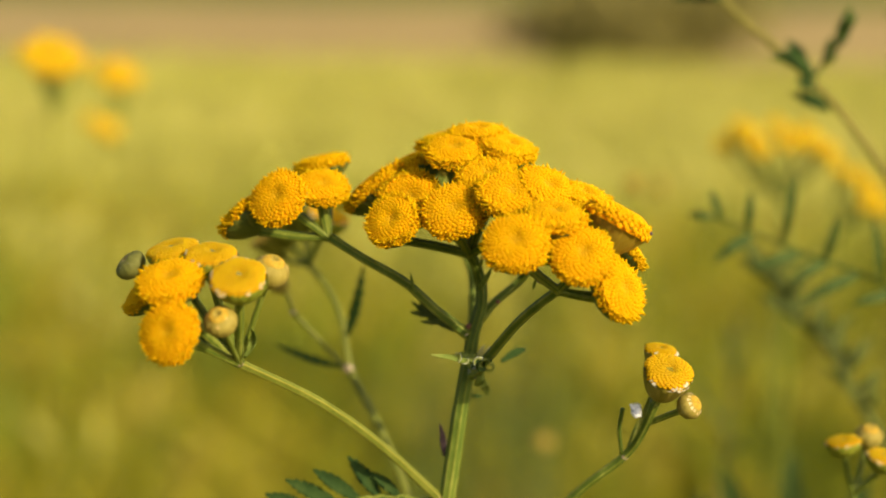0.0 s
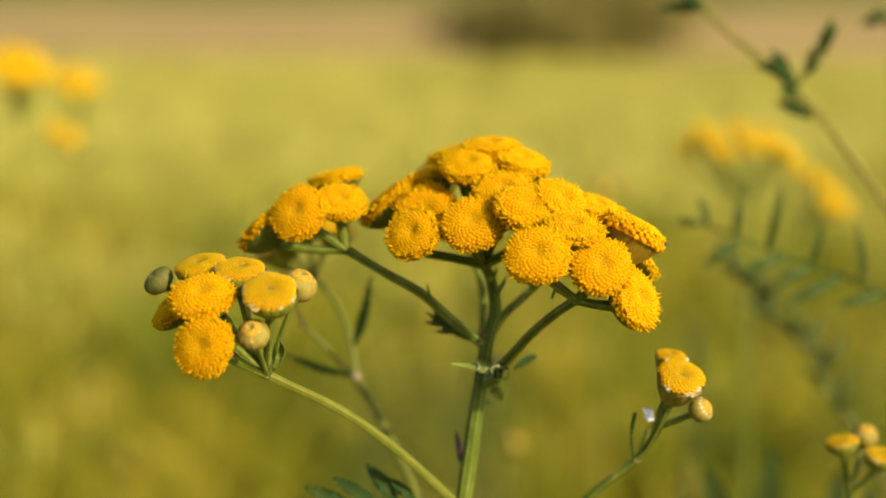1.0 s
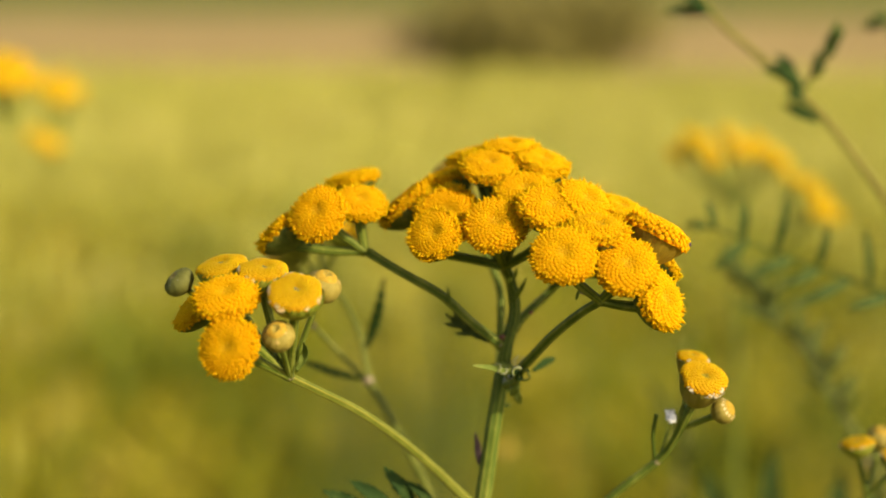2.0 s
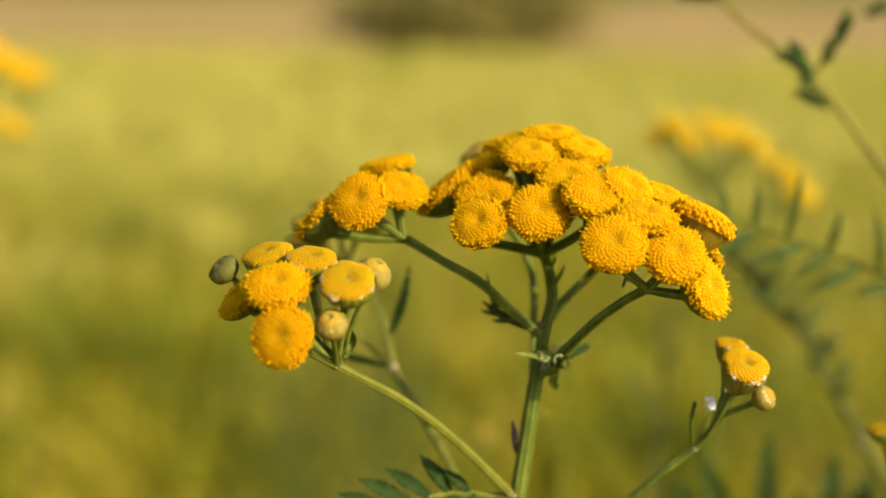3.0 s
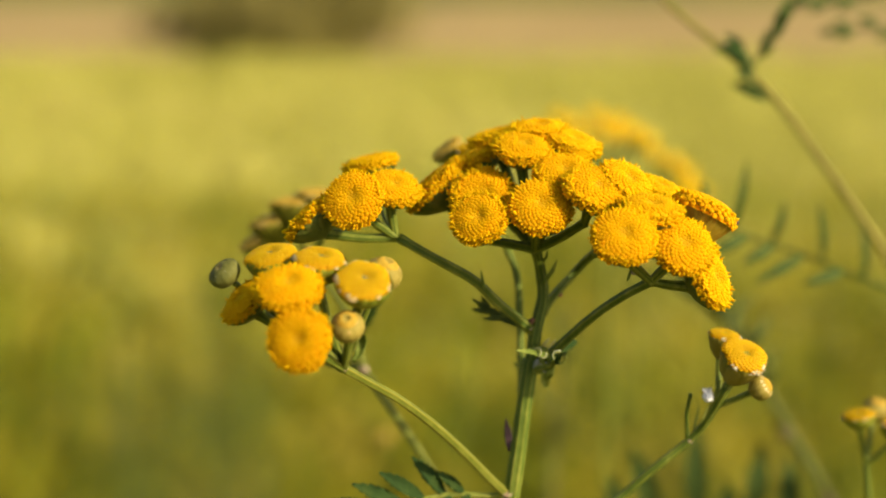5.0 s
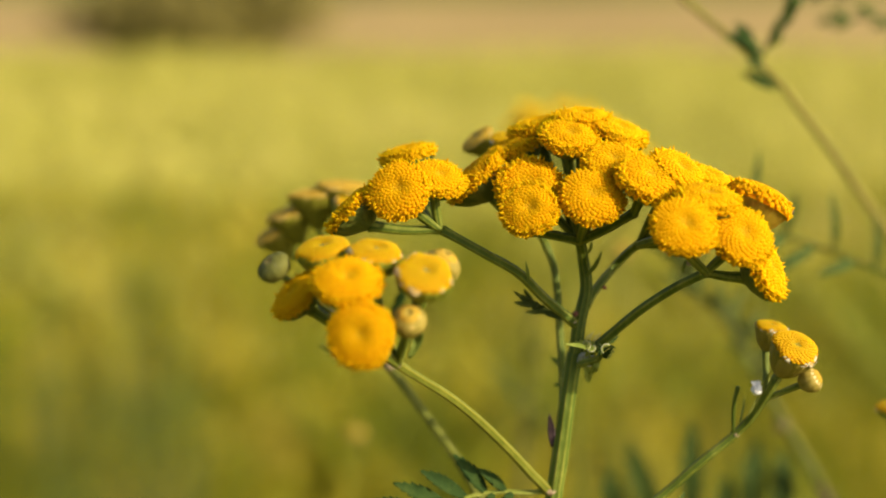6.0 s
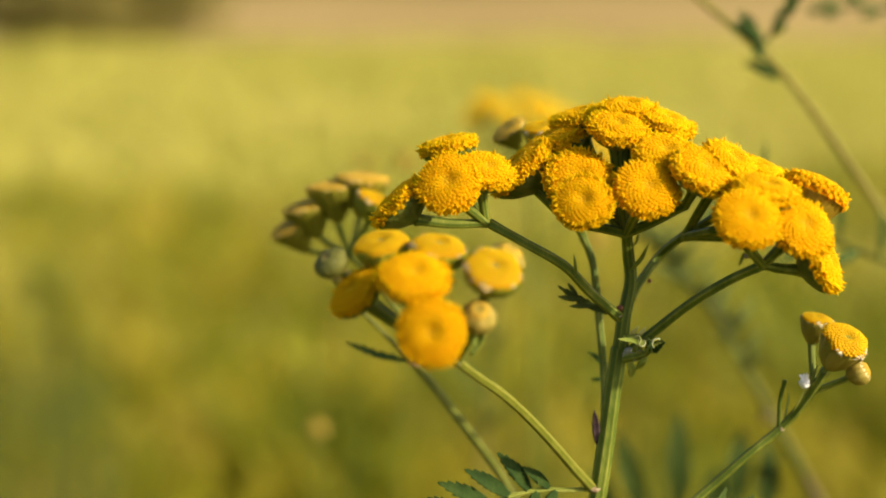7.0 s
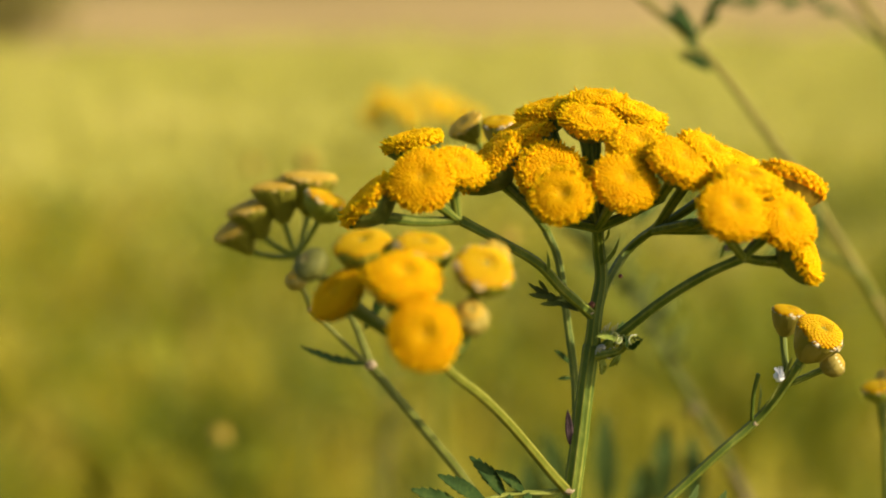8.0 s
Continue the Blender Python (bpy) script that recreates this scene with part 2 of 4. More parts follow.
def tube(line, r0, r1, ribs=5, sides=30, depth=0.10, swell=0.0):
    """A ribbed stalk along a line, with rounded ends: vertices, faces and which faces are ridges."""
    verts, faces, index = [], [], []
    n = len(line)
    side = None
    for i, p in enumerate(line):
        along = (line[min(i + 1, n - 1)] - line[max(i - 1, 0)]).normalized()
        if side is None:
            side = along.cross(Vector((0.3, -0.9, 0.2))).normalized()
        side = (side - along * side.dot(along)).normalized()
        up = along.cross(side)
        f = i / (n - 1)
        r = r0 + (r1 - r0) * f
        r *= 1 + swell * (math.exp(-(f / 0.06) ** 2) + math.exp(-((1 - f) / 0.06) ** 2))
        r *= 1 + 0.04 * noise.noise(p * 400)
        for k in range(sides):
            a = 2 * math.pi * k / sides
            rr = r * (1 + depth * math.cos(ribs * a))
            verts.append(p + side * (math.cos(a) * rr) + up * (math.sin(a) * rr))
    for i in range(n - 1):
        for k in range(sides):
            a, b = i * sides + k, i * sides + (k + 1) % sides
            faces.append((a, b, b + sides, a + sides))
            index.append(0 if math.cos(ribs * 2 * math.pi * (k + 0.5) / sides) > 0.45 else 1)
    for end in (0, n - 1):
        verts.append(line[end] + (line[end] - line[1 if end == 0 else n - 2]).normalized() * (r0 if end == 0 else r1) * 0.4)
        c = len(verts) - 1
        for k in range(sides):
            a, b = end * sides + k, end * sides + (k + 1) % sides
            faces.append((b, a, c) if end == 0 else (a, b, c))
            index.append(1)
    return verts, faces, index


def stalk(name, parent, points, r0, r1, mats=None, ribs=5, sides=30, depth=0.10, steps=6, swell=0.15, label=""):
    line = glide([Vector(p) * CM for p in points], steps)
    v, f, ix = tube(line, r0 * CM, r1 * CM, ribs, sides, depth, swell)
    return part(name, mesh_from(name, v, f, mats or [RIDGE, GROOVE], ix), parent, label)


def knob(name, parent, at, r, mat, seed=0, flat=0.8, label=""):
    """A small uneven lump, such as the scar at a joint."""
    bm = bmesh.new()
    bmesh.ops.create_icosphere(bm, subdivisions=3, radius=r * CM)
    for v in bm.verts:
        v.co *= 1 + 0.28 * noise.noise(v.co / (r * CM) * 1.4 + Vector((seed * 7.1, 0, 0)))
        v.co.z *= flat
    me = bpy.data.meshes.new(name)
    bm.to_mesh(me)
    bm.free()
    me.materials.append(mat)
    me.polygons.foreach_set("use_smooth", np.full(len(me.polygons), True))
    ob = part(name, me, parent, label)
    ob.matrix_world = Matrix.Translation(Vector(at) * CM)
    return ob


def ring_template(rings, sides, star=0.0):
    """A small turned shape: rings of (radius, height), closed at the top."""
    v, f = [], []
    for j, (r, z) in enumerate(rings):
        for k in range(sides):
            a = 2 * math.pi * k / sides
            rr = r * (1 + (star * (1 if k % 2 == 0 else -1) if j >= len(rings) - 2 and star else 0))
            v.append((rr * math.cos(a), rr * math.sin(a), z + (star * 0.15 * (1 if k % 2 == 0 else -1) if j == len(rings) - 2 and star else 0)))
    for j in range(len(rings) - 1):
        for k in range(sides):
            a, b = j * sides + k, j * sides + (k + 1) % sides
            f.append((a, b, b + sides, a + sides))
    f.append(tuple((len(rings) - 1) * sides + k for k in range(sides)))
    return np.array(v), f


BEAD = ring_template([(0.50, -0.60), (0.52, 0.02), (0.44, 0.28), (0.22, 0.45)], 7)
OPEN_FLORET = ring_template([(0.40, -0.60), (0.45, 0.10), (0.60, 0.62), (0.28, 0.46)], 10, star=0.30)
TOOTH = ring_template([(0.52, -0.40), (0.46, 0.15), (0.27, 0.65), (0.08, 1.0)], 6)
FLAKE = ring_template([(0.50, -0.3), (0.52, 0.10), (0.34, 0.24), (0.10, 0.28)], 7)


def face_point(rho, dip, dome):
    """Radius and height of a head's face at arc position rho (0 centre, 1.12 rim)."""
    if rho < 0.88:
        r = rho
        z = dome * (1 - math.exp(-(r / 0.30) ** 2)) - dip * math.exp(-(r / 0.26) ** 2) + dip - 0.34 * (r / 0.88) ** 2.6 * 0.62
    else:
        t = (rho - 0.88) / 0.26 * math.pi / 2
        r = 0.88 + 0.13 * math.sin(t)
        z = dome + dip - 0.34 * 0.62 - 0.26 * (0.25 * math.sin(t) + 1 - math.cos(t))
    return r, z


def head_mesh(name, seed, count=290, open_from=0.9, dip=0.08, dome=0.06, teeth=46, tooth=0.15, mats=None, inset=1.0, flat=0.46, heart=0.16, low=1.0, wobble=0.07, flakes=0, lift=0.0):
    """The face of a flower head of radius 1: a domed disc with florets set on it in a spiral, smallest in the middle."""
    rng = random.Random(seed)
    mats = mats or [FLORET, CORE, HEART, FRINGE]
    verts, faces, index = [], [], []
    segs, rings = 28, 14
    for j in range(rings + 1):
        r, z = face_point(1.13 * j / rings, dip, dome)
        for k in range(segs):
            a = 2 * math.pi * k / segs
            verts.append((r * 0.95 * math.cos(a), r * 0.95 * math.sin(a), z - 0.02))
    for j in range(rings):
        for k in range(segs):
            a, b = j * segs + k, j * segs + (k + 1) % segs
            faces.append((a, a + segs, b + segs, b))
            index.append(1)
    lump = rng.uniform(0, 50)

    def place(shape, rho, a, size, tall, tilt, sway, lift, mat):
        r, z = face_point(rho, dip, dome)
        r2, z2 = face_point(min(rho + 0.03, 1.15), dip, dome)
        slope = math.atan2(-(z2 - z), max(r2 - r, 1e-4))
        m = Matrix.Rotation(a, 4, "Z") @ Matrix.Translation((r, 0, z + lift)) \
            @ Matrix.Rotation(slope * 0.85 + tilt, 4, "Y") @ Matrix.Rotation(sway, 4, "X") @ Matrix.Rotation(rng.uniform(0, 6.28), 4, "Z")
        mm = np.array(m)
        tv, tf = shape
        pts = (tv * (size, size, tall)) @ mm[:3, :3].T + mm[:3, 3]
        base = len(verts)
        verts.extend(map(tuple, pts))
        faces.extend(tuple(base + q for q in f) for f in tf)
        index.extend([mat] * len(tf))

    for i in range(count):
        u = ((i + 0.5) / count) ** 0.57
        gap = math.sqrt(2 * math.pi * 0.57 * 1.254 * max(u, 0.08) ** 0.246 / count * 1.1547)
        rho = min(u * 1.12 * (1 + rng.uniform(-0.010, 0.010)), 1.13)
        a = i * 2.399963 + rng.uniform(-0.02, 0.02) / max(u, 0.2)
        is_open = u + 0.16 * noise.noise(Vector((math.cos(a) * 1.5 * u, math.sin(a) * 1.5 * u, lump))) > open_from
        size = gap * rng.uniform(1.04, 1.16)
        tall = flat * gap * rng.uniform(0.85, 1.15) * (0.35 + 0.65 * min(1.0, u / 0.55)) * (rng.uniform(1.2, 1.7) if is_open else 1)
        place(OPEN_FLORET if is_open else BEAD, rho, a, size, tall, rng.gauss(0, 0.05 + 0.12 * is_open), rng.gauss(0, 0.04 + 0.12 * is_open), rng.uniform(-0.006, 0.006),
              2 if u < heart and len(mats) > 2 else 0)
    for i in range(teeth):
        # blunt points of the outermost florets, one row spread outwards and one standing up
        row = i % 2
        a = 6.2832 * (i + rng.uniform(-0.45, 0.45)) / teeth
        place(TOOTH, rng.uniform(1.03, 1.10) if row == 0 else rng.uniform(0.90, 1.0), a, rng.uniform(0.085, 0.135), tooth * rng.uniform(0.5, 1.35),
              rng.gauss(-0.2 if row == 0 else 0.0, 0.22), rng.gauss(0, 0.26), 0.02, 3)
    for i in range(flakes):
        # torn papery bits folded over the edge
        a = 6.2832 * (i + rng.uniform(-0.3, 0.3)) / flakes
        if noise.noise(Vector((math.cos(a) * 1.9, math.sin(a) * 1.9, lump + 9))) > 0.02:
            place(FLAKE, rng.uniform(1.0, 1.10), a, rng.uniform(0.16, 0.36), rng.uniform(0.07, 0.13), rng.gauss(0, 0.2), rng.gauss(0, 0.2), 0.004, 3)
    uneven = []
    for x, y, z in verts:
        d = Vector((x, y, 0))
        k = inset * (1 + wobble * noise.noise(d.normalized() * 1.6 + Vector((0, 0, seed * 3.7))) * min(1.0, d.length))
        uneven.append((x * k, y * k, z * low + lift))
    return mesh_from(name, uneven, faces, mats, index)


def cup_mesh(name, seed, profile, rows, pale_tip=0.0, mats=None):
    """The green cup under a head: a turned wall with overlapping pointed scales on it."""
    rng = random.Random(seed)
    verts, faces, index = [], [], []
    segs = 24
    prof = [Vector((p[0], p[1])) for p in profile]

    def at(v):
        x = v * (len(prof) - 1)
        i = min(int(x), len(prof) - 2)
        return prof[i].lerp(prof[i + 1], x - i)

    rings = 8
    for j in range(rings + 1):
        q = at(j / rings)
        for k in range(segs):
            a = 2 * math.pi * k / segs
            verts.append((q.x * math.cos(a), q.x * math.sin(a), q.y))
    for j in range(rings):
        for k in range(segs):
            a, b = j * segs + k, j * segs + (k + 1) % segs
            faces.append((a, b, b + segs, a + segs))
            index.append(0)
    for v0, v1, count in rows:
        for k in range(count):
            a0 = 2 * math.pi * (k + rng.uniform(-0.2, 0.2)) / count + v0 * 3
            half = math.pi / count * 1.25
            base = len(verts)
            tip = v1 + rng.uniform(-0.04, 0.05)
            torn = pale_tip > rng.random()
            for j in range(5):
                t = j / 4
                q = at(max(0.0, min(1.0, v0 + (tip - v0) * t)))
                w = half * (1 - t ** 2.2) ** 0.6 * (0.75 + 0.25 * t) if t < 1 else half * 0.08
                for s in (-1, -0.5, 0, 0.5, 1):
                    lift = 0.012 + 0.022 * t + 0.018 * (1 - s * s)
                    a = a0 + s * w
                    verts.append(((q.x + lift) * math.cos(a), (q.x + lift) * math.sin(a), q.y))
            for j in range(4):
                for s in range(4):
                    a = base + j * 5 + s
                    faces.append((a, a + 1, a + 6, a + 5))
                    index.append(1 if j == 3 and torn and v1 == rows[-1][1] else 0)
    return mesh_from(name, verts, faces, mats or [CUP, PALE], index)


OPEN_PROFILE = [(0.14, -1.02), (0.24, -0.95), (0.55, -0.80), (0.84, -0.58), (0.95, -0.42), (0.97, -0.30)]
HALF_PROFILE = [(0.14, -1.15), (0.28, -1.08), (0.62, -0.85), (0.84, -0.62), (0.94, -0.40), (0.96, -0.24), (0.94, -0.13)]
RIPE_PROFILE = [(0.15, -1.45), (0.26, -1.36), (0.52, -1.08), (0.76, -0.74), (0.90, -0.45), (0.96, -0.28)]
BELL_PROFILE = [(0.17, -1.75), (0.36, -1.62), (0.68, -1.20), (0.88, -0.72), (0.99, -0.34), (0.985, -0.20)]
YOUNG_PROFILE = [(0.13, -1.5), (0.22, -1.36), (0.46, -1.0), (0.72, -0.60), (0.93, -0.30), (0.97, -0.12)]
SQUAT_PROFILE = [(0.16, -1.22), (0.45, -1.14), (0.84, -0.86), (1.0, -0.50), (0.96, -0.18), (0.70, 0.0)]
BUD_PROFILE = [(0.16, -1.55), (0.40, -1.46), (0.80, -1.12), (1.0, -0.66), (0.94, -0.22), (0.62, 0.06)]
HEADS = [head_mesh("flower_head", 10 + i, count=270 + 12 * i, open_from=(0.72, 0.62, 0.80, 0.68, 0.75)[i], dip=0.045 + 0.015 * (i % 3), dome=0.07 + 0.015 * (i % 4), teeth=100 + 6 * i, tooth=0.17)
         for i in range(5)]
FARHEADS = [head_mesh("flower_head", 35 + i, count=110, open_from=1.5, teeth=0, mats=[FAINT, FAINT, FAINT]) for i in range(2)]
BEADED = [head_mesh("flower_head", 30 + i, count=290 + 20 * i, open_from=1.5, dip=0.06, dome=0.07, teeth=(84, 92)[i], tooth=0.12, flat=0.44, mats=[SUNNY, CORE, HEART, FRINGE]) for i in range(2)]
RIPE = [head_mesh("flower_head", 50, count=290, open_from=1.5, dip=0.05, dome=0.05, teeth=64, tooth=0.10, flat=0.34, low=1.15)]
HALF = [head_mesh("flower_head", 40 + i, count=320, open_from=2.0, dip=0.13, dome=0.03, teeth=0, mats=[CLOSED, CLOSED, GREENFACE, TORN], inset=0.97, flat=0.42, low=0.66, wobble=0.16, heart=0.08, flakes=20)
        for i in range(2)]
YOUNG = [head_mesh("flower_head", 45 + i, count=130, open_from=2.0, dip=0.10, dome=0.03, teeth=0, mats=[TAN, TAN, TAWNY, CREAM], inset=0.94, flat=0.4, low=0.45, flakes=26) for i in range(2)]
BELLFACE = [head_mesh("flower_head", 55 + i, count=200, open_from=2.0, dip=0.16, dome=0.02, teeth=0, mats=[CLOSED, CLOSED, GOLDCUP, RIM], inset=0.97, flat=0.5, low=0.7, wobble=0.2, heart=0.12, flakes=44)
            for i in range(2)]
BUDFACE = [head_mesh("flower_bud", 60 + i, count=80, open_from=2.0, dip=0.22, dome=0.0, teeth=0, mats=[TAN, TAN, EGG, PALE], inset=0.64, heart=0.4, flat=0.2, flakes=14, lift=0.10) for i in range(2)]
EGGFACE = [head_mesh("flower_bud", 75, count=80, open_from=2.0, dip=0.16, dome=0.0, teeth=0, mats=[TAN, TAN, EGG, PALE], inset=0.64, flat=0.2, flakes=14, lift=0.10)]
GREENFACES = [head_mesh("flower_bud", 70, count=80, open_from=2.0, dip=0.18, dome=0.0, teeth=0, mats=[SAGE, SAGE, GREENFACE, LILAC], inset=0.72, heart=0.34, flat=0.10, low=0.8, flakes=20, lift=0.02)]
CUPS = [cup_mesh("involucre", 80 + i, OPEN_PROFILE, [(0.08, 0.55, 12), (0.3, 0.8, 15), (0.5, 1.0, 17)], 0.12, [CUP, DRYCUP]) for i in range(3)]
RIPECUPS = [cup_mesh("involucre", 86, RIPE_PROFILE, [(0.08, 0.55, 12), (0.3, 0.8, 15), (0.5, 1.0, 17)], 0.15, [GOLDCUP, OLIVE])]
# Darker olive for half-open cups: the shade under these heads is in the colour.
HALFCUPS = [cup_mesh("involucre", 90 + i, HALF_PROFILE, [(0.08, 0.5, 12), (0.28, 0.78, 15), (0.5, 1.0, 19)], 0.0, [OLIVE, RIM]) for i in range(2)]
YOUNGCUPS = [cup_mesh("involucre", 95 + i, YOUNG_PROFILE, [(0.08, 0.5, 12), (0.28, 0.78, 15), (0.5, 1.0, 17)], 0.45, [MOSS, CREAM]) for i in range(2)]
BELLCUPS = [cup_mesh("involucre", 120 + i, BELL_PROFILE, [(0.06, 0.5, 11), (0.25, 0.78, 13), (0.48, 1.0, 15)], 0.6, [TAWNY, RIM]) for i in range(2)]
BUDCUPS = [cup_mesh("involucre", 100 + i, BUD_PROFILE, [(0.06, 0.5, 10), (0.25, 0.8, 12), (0.45, 1.0, 14)], 0.12, [EGG, CREAM]) for i in range(2)]
EGGCUPS = [cup_mesh("involucre", 105, BUD_PROFILE, [(0.06, 0.5, 10), (0.25, 0.8, 12), (0.45, 1.0, 14)], 0.9, [EGG, PALE])]
GREENBUDCUPS = [cup_mesh("involucre", 110, SQUAT_PROFILE, [(0.06, 0.5, 10), (0.25, 0.8, 12), (0.45, 1.0, 14)], 0.0, [SAGE, LILAC])]
spin = random.Random(5)
serial = [0]


def flower(parent, at, normal, radius, kind="open", stem_from=None, stem_r=0.055, label="", bend=0.10, squash=1.0):
    """A head at its centre, facing normal, with its cup and the stalk that carries it."""
    serial[0] += 1
    i = serial[0]
    n = Vector(normal).normalized()
    faces, cups, name, depth = {"open": (HEADS, CUPS, "flower_head", 1.02), "half": (HALF, HALFCUPS, "flower_head", 1.15), "bell": (BELLFACE, BELLCUPS, "flower_head", 1.75), "far": (FARHEADS, CUPS, "flower_head", 1.02), "beaded": (BEADED, CUPS, "flower_head", 1.02), "ripe": (RIPE, RIPECUPS, "flower_head", 1.45), "young": (YOUNG, YOUNGCUPS, "flower_head", 1.5),
                                "egg": (EGGFACE, EGGCUPS, "flower_bud", 1.55), "bud": (BUDFACE, BUDCUPS, "flower_bud", 1.55), "green": (GREENFACES, GREENBUDCUPS, "flower_bud", 1.22)}[kind]
    q = n.to_track_quat("Z", "Y").to_matrix().to_4x4() @ Matrix.Rotation(spin.uniform(0, 6.28), 4, "Z")
    if kind in ("open", "ripe", "beaded", "far"):
        radius *= 0.96
    m = Matrix.Translation(Vector(at) * CM) @ q @ Matrix.Diagonal((radius * CM, radius * CM * squash, radius * CM, 1))
    words = {"open": "", "half": "half-open yellow flower head with pale papery rim", "bell": "bell-shaped half-open tawny flower head", "young": "", "ripe": "", "beaded": "", "far": "", "egg": "small closed tawny green bud", "bud": "small closed yellow-brown bud", "green": "small closed green bud"}
    ob = part(name, faces[i % len(faces)], parent, label or words[kind])
    ob.matrix_world = m
    cup = new("involucre", cups[i % len(cups)])
    cup.parent = ob
    if stem_from is not None:
        a = Vector(stem_from)
        b = Vector(at) - n * radius * depth * 0.93
        mid = a.lerp(b, 0.55) - n * (b - a).length * bend * 0.5 
        stalk("pedicel", parent, [a, mid, b], stem_r * 1.05, stem_r * (1.45 if kind in ("open", "ripe", "beaded", "far") else 1.1), sides=15, steps=6, swell=0.25)
    return ob


def blade(base, tip, width, normal, teeth=0, curl=0.12, seed=0, thick=0.012):
    """A pointed leaf blade with a crease, toothed edges and thickness, in centimetres."""
    base, tip, normal = Vector(base), Vector(tip), Vector(normal).normalized()
    along = tip - base
    side = along.cross(normal).normalized()
    up = side.cross(along).normalized()
    n = 14 if teeth else 8
    rng = random.Random(seed)
    verts, faces = [], []
    for layer in (1, -1):
        for i in range(n + 1):
            t = i / n
            w = width * math.sin(math.pi * min(1, t * 0.93 + 0.07)) ** 0.75 * (1 - 0.25 * t)
            if teeth:
                w *= 1 + teeth * (0.5 if i % 2 else -0.5) + rng.uniform(-0.08, 0.08)
            if i == n:
                w = width * 0.03
            c = base + along * t + up * (curl * along.length * math.sin(math.pi * t) + 0.02 * along.length * noise.noise(Vector((t * 4, seed, 0))))
            for s in (-1, -0.5, 0, 0.5, 1):
                fwd = along.normalized() * (abs(s) * w * 0.35 if teeth and i % 2 else 0)
                verts.append((c + fwd + side * (s * w / 2) + up * (abs(s) * w * 0.16 + layer * thick / 2 * (1 - 0.6 * abs(s)))) * CM)
    m = (n + 1) * 5
    for layer in (0, 1):
        for i in range(n):
            for s in range(4):
                a = layer * m + i * 5 + s
                f = (a, a + 1, a + 6, a + 5)
                faces.append(f if layer == 0 else f[::-1])
    rim = [i * 5 for i in range(n + 1)] + [n * 5 + s for s in range(1, 5)] + [i * 5 + 4 for i in range(n - 1, -1, -1)] + [3, 2, 1]
    for a, b in zip(rim, rim[1:] + rim[:1]):
        faces.append((a, b, b + m, a + m))
    return verts, faces


def leaflet(name, parent, base, tip, width, normal=(0, -0.4, 1), teeth=0.0, mat=None, seed=0, curl=0.12, label=""):
    v, f = blade(base, tip, width, normal, teeth, curl, seed)
    return part(name, mesh_from(name, v, f, [mat or LEAF]), parent, label)


# ---- ground and distance ----
def ground_sheet():
    xs = np.concatenate([-np.geomspace(600, 3, 24), np.linspace(-2.4, 2.4, 13), np.geomspace(3, 600, 24)])
    ys = np.concatenate([-np.geomspace(600, 4, 16), np.linspace(-3, 27, 61), np.geomspace(28, 900, 24)])
    verts, faces, index = [], [], []
    for y in ys:
        for x in xs:
            h = 0.03 * noise.noise(Vector((x * 0.4, y * 0.4, 0))) if abs(x) < 30 and -5 < y < 60 else 0.0
            verts.append((x, y, h))
    w = len(xs)
    for j in range(len(ys) - 1):
        for i in range(w - 1):
            a = j * w + i
            faces.append((a, a + 1, a + w + 1, a + w))
            mid = (ys[j] + ys[j + 1]) / 2
            edge = 10.6 + 0.5 * noise.noise(Vector((xs[i] * 0.3, 5, 0)))
            index.append(1 if edge < mid < 25.0 else 0)
    ob = new("ground", mesh_from("ground", verts, faces, [SOIL, STUBBLE], index))
    return tagged(ob, "yellow-green meadow ground with a strip of dry beige stubble", "ground", kind="structure")


ground_sheet()


def grass_field(name, count, x_half, y0, y1, tall, wide, seed, label, near_gap=0.0, mat=None, patch=-0.35, lean=(0.2, 0.8), x_mid=0.0):
    """Bent grass blades, joined."""
    rng = np.random.default_rng(seed)
    y = y0 + (y1 - y0) * rng.random(count) ** 0.8
    x = x_mid + rng.normal(0.0, 0.6, count) * x_half(y)
    y = y + rng.normal(0.0, 0.06, count) * (y1 - y0) * (y < y0 + 0.3 * (y1 - y0))
    clump = np.array([noise.noise(Vector((a * 3.0, b * 2.0, seed))) for a, b in zip(x, y)])
    keep = (clump > patch) & (np.hypot(x, y) > near_gap)
    x, y, clump = x[keep], y[keep], clump[keep]
    n = len(x)
    h = tall * (0.6 + 0.5 * rng.random(n)) * (1 + 0.3 * clump)
    turn, bow = rng.random(n) * 2 * np.pi, h * (lean[0] + lean[1] * rng.random(n))
    w = wide * (0.6 + 0.8 * rng.random(n))
    face = rng.random(n) * np.pi
    sx, sy = np.cos(face) * w / 2, np.sin(face) * w / 2
    dx, dy = np.cos(turn) * bow, np.sin(turn) * bow
    pts = []
    for t, k in ((0.0, 0.8), (0.45, 1.0), (0.8, 0.7)):
        cx, cy, cz = x + dx * t * t, y + dy * t * t, h * t - 0.03 * (t == 0)
        pts += [np.stack([cx - sx * k, cy - sy * k, cz], 1), np.stack([cx + sx * k, cy + sy * k, cz], 1)]
    pts.append(np.stack([x + dx, y + dy, h * 0.97], 1))
    verts = np.stack(pts, 1).reshape(-1, 3)
    base = np.arange(n)[:, None] * 7
    quads = (base[:, None] + np.array([[0, 1, 3, 2], [2, 3, 5, 4]])[None]).reshape(-1, 4)
    tris = base + np.array([[4, 5, 6]])
    me = bpy.data.meshes.new(name)
    me.from_pydata(verts.tolist(), [], quads.tolist() + tris.tolist())
    me.materials.append(mat or GRASS)
    me.update()
    return tagged(new(name, me), label, "grass", kind="stuff")


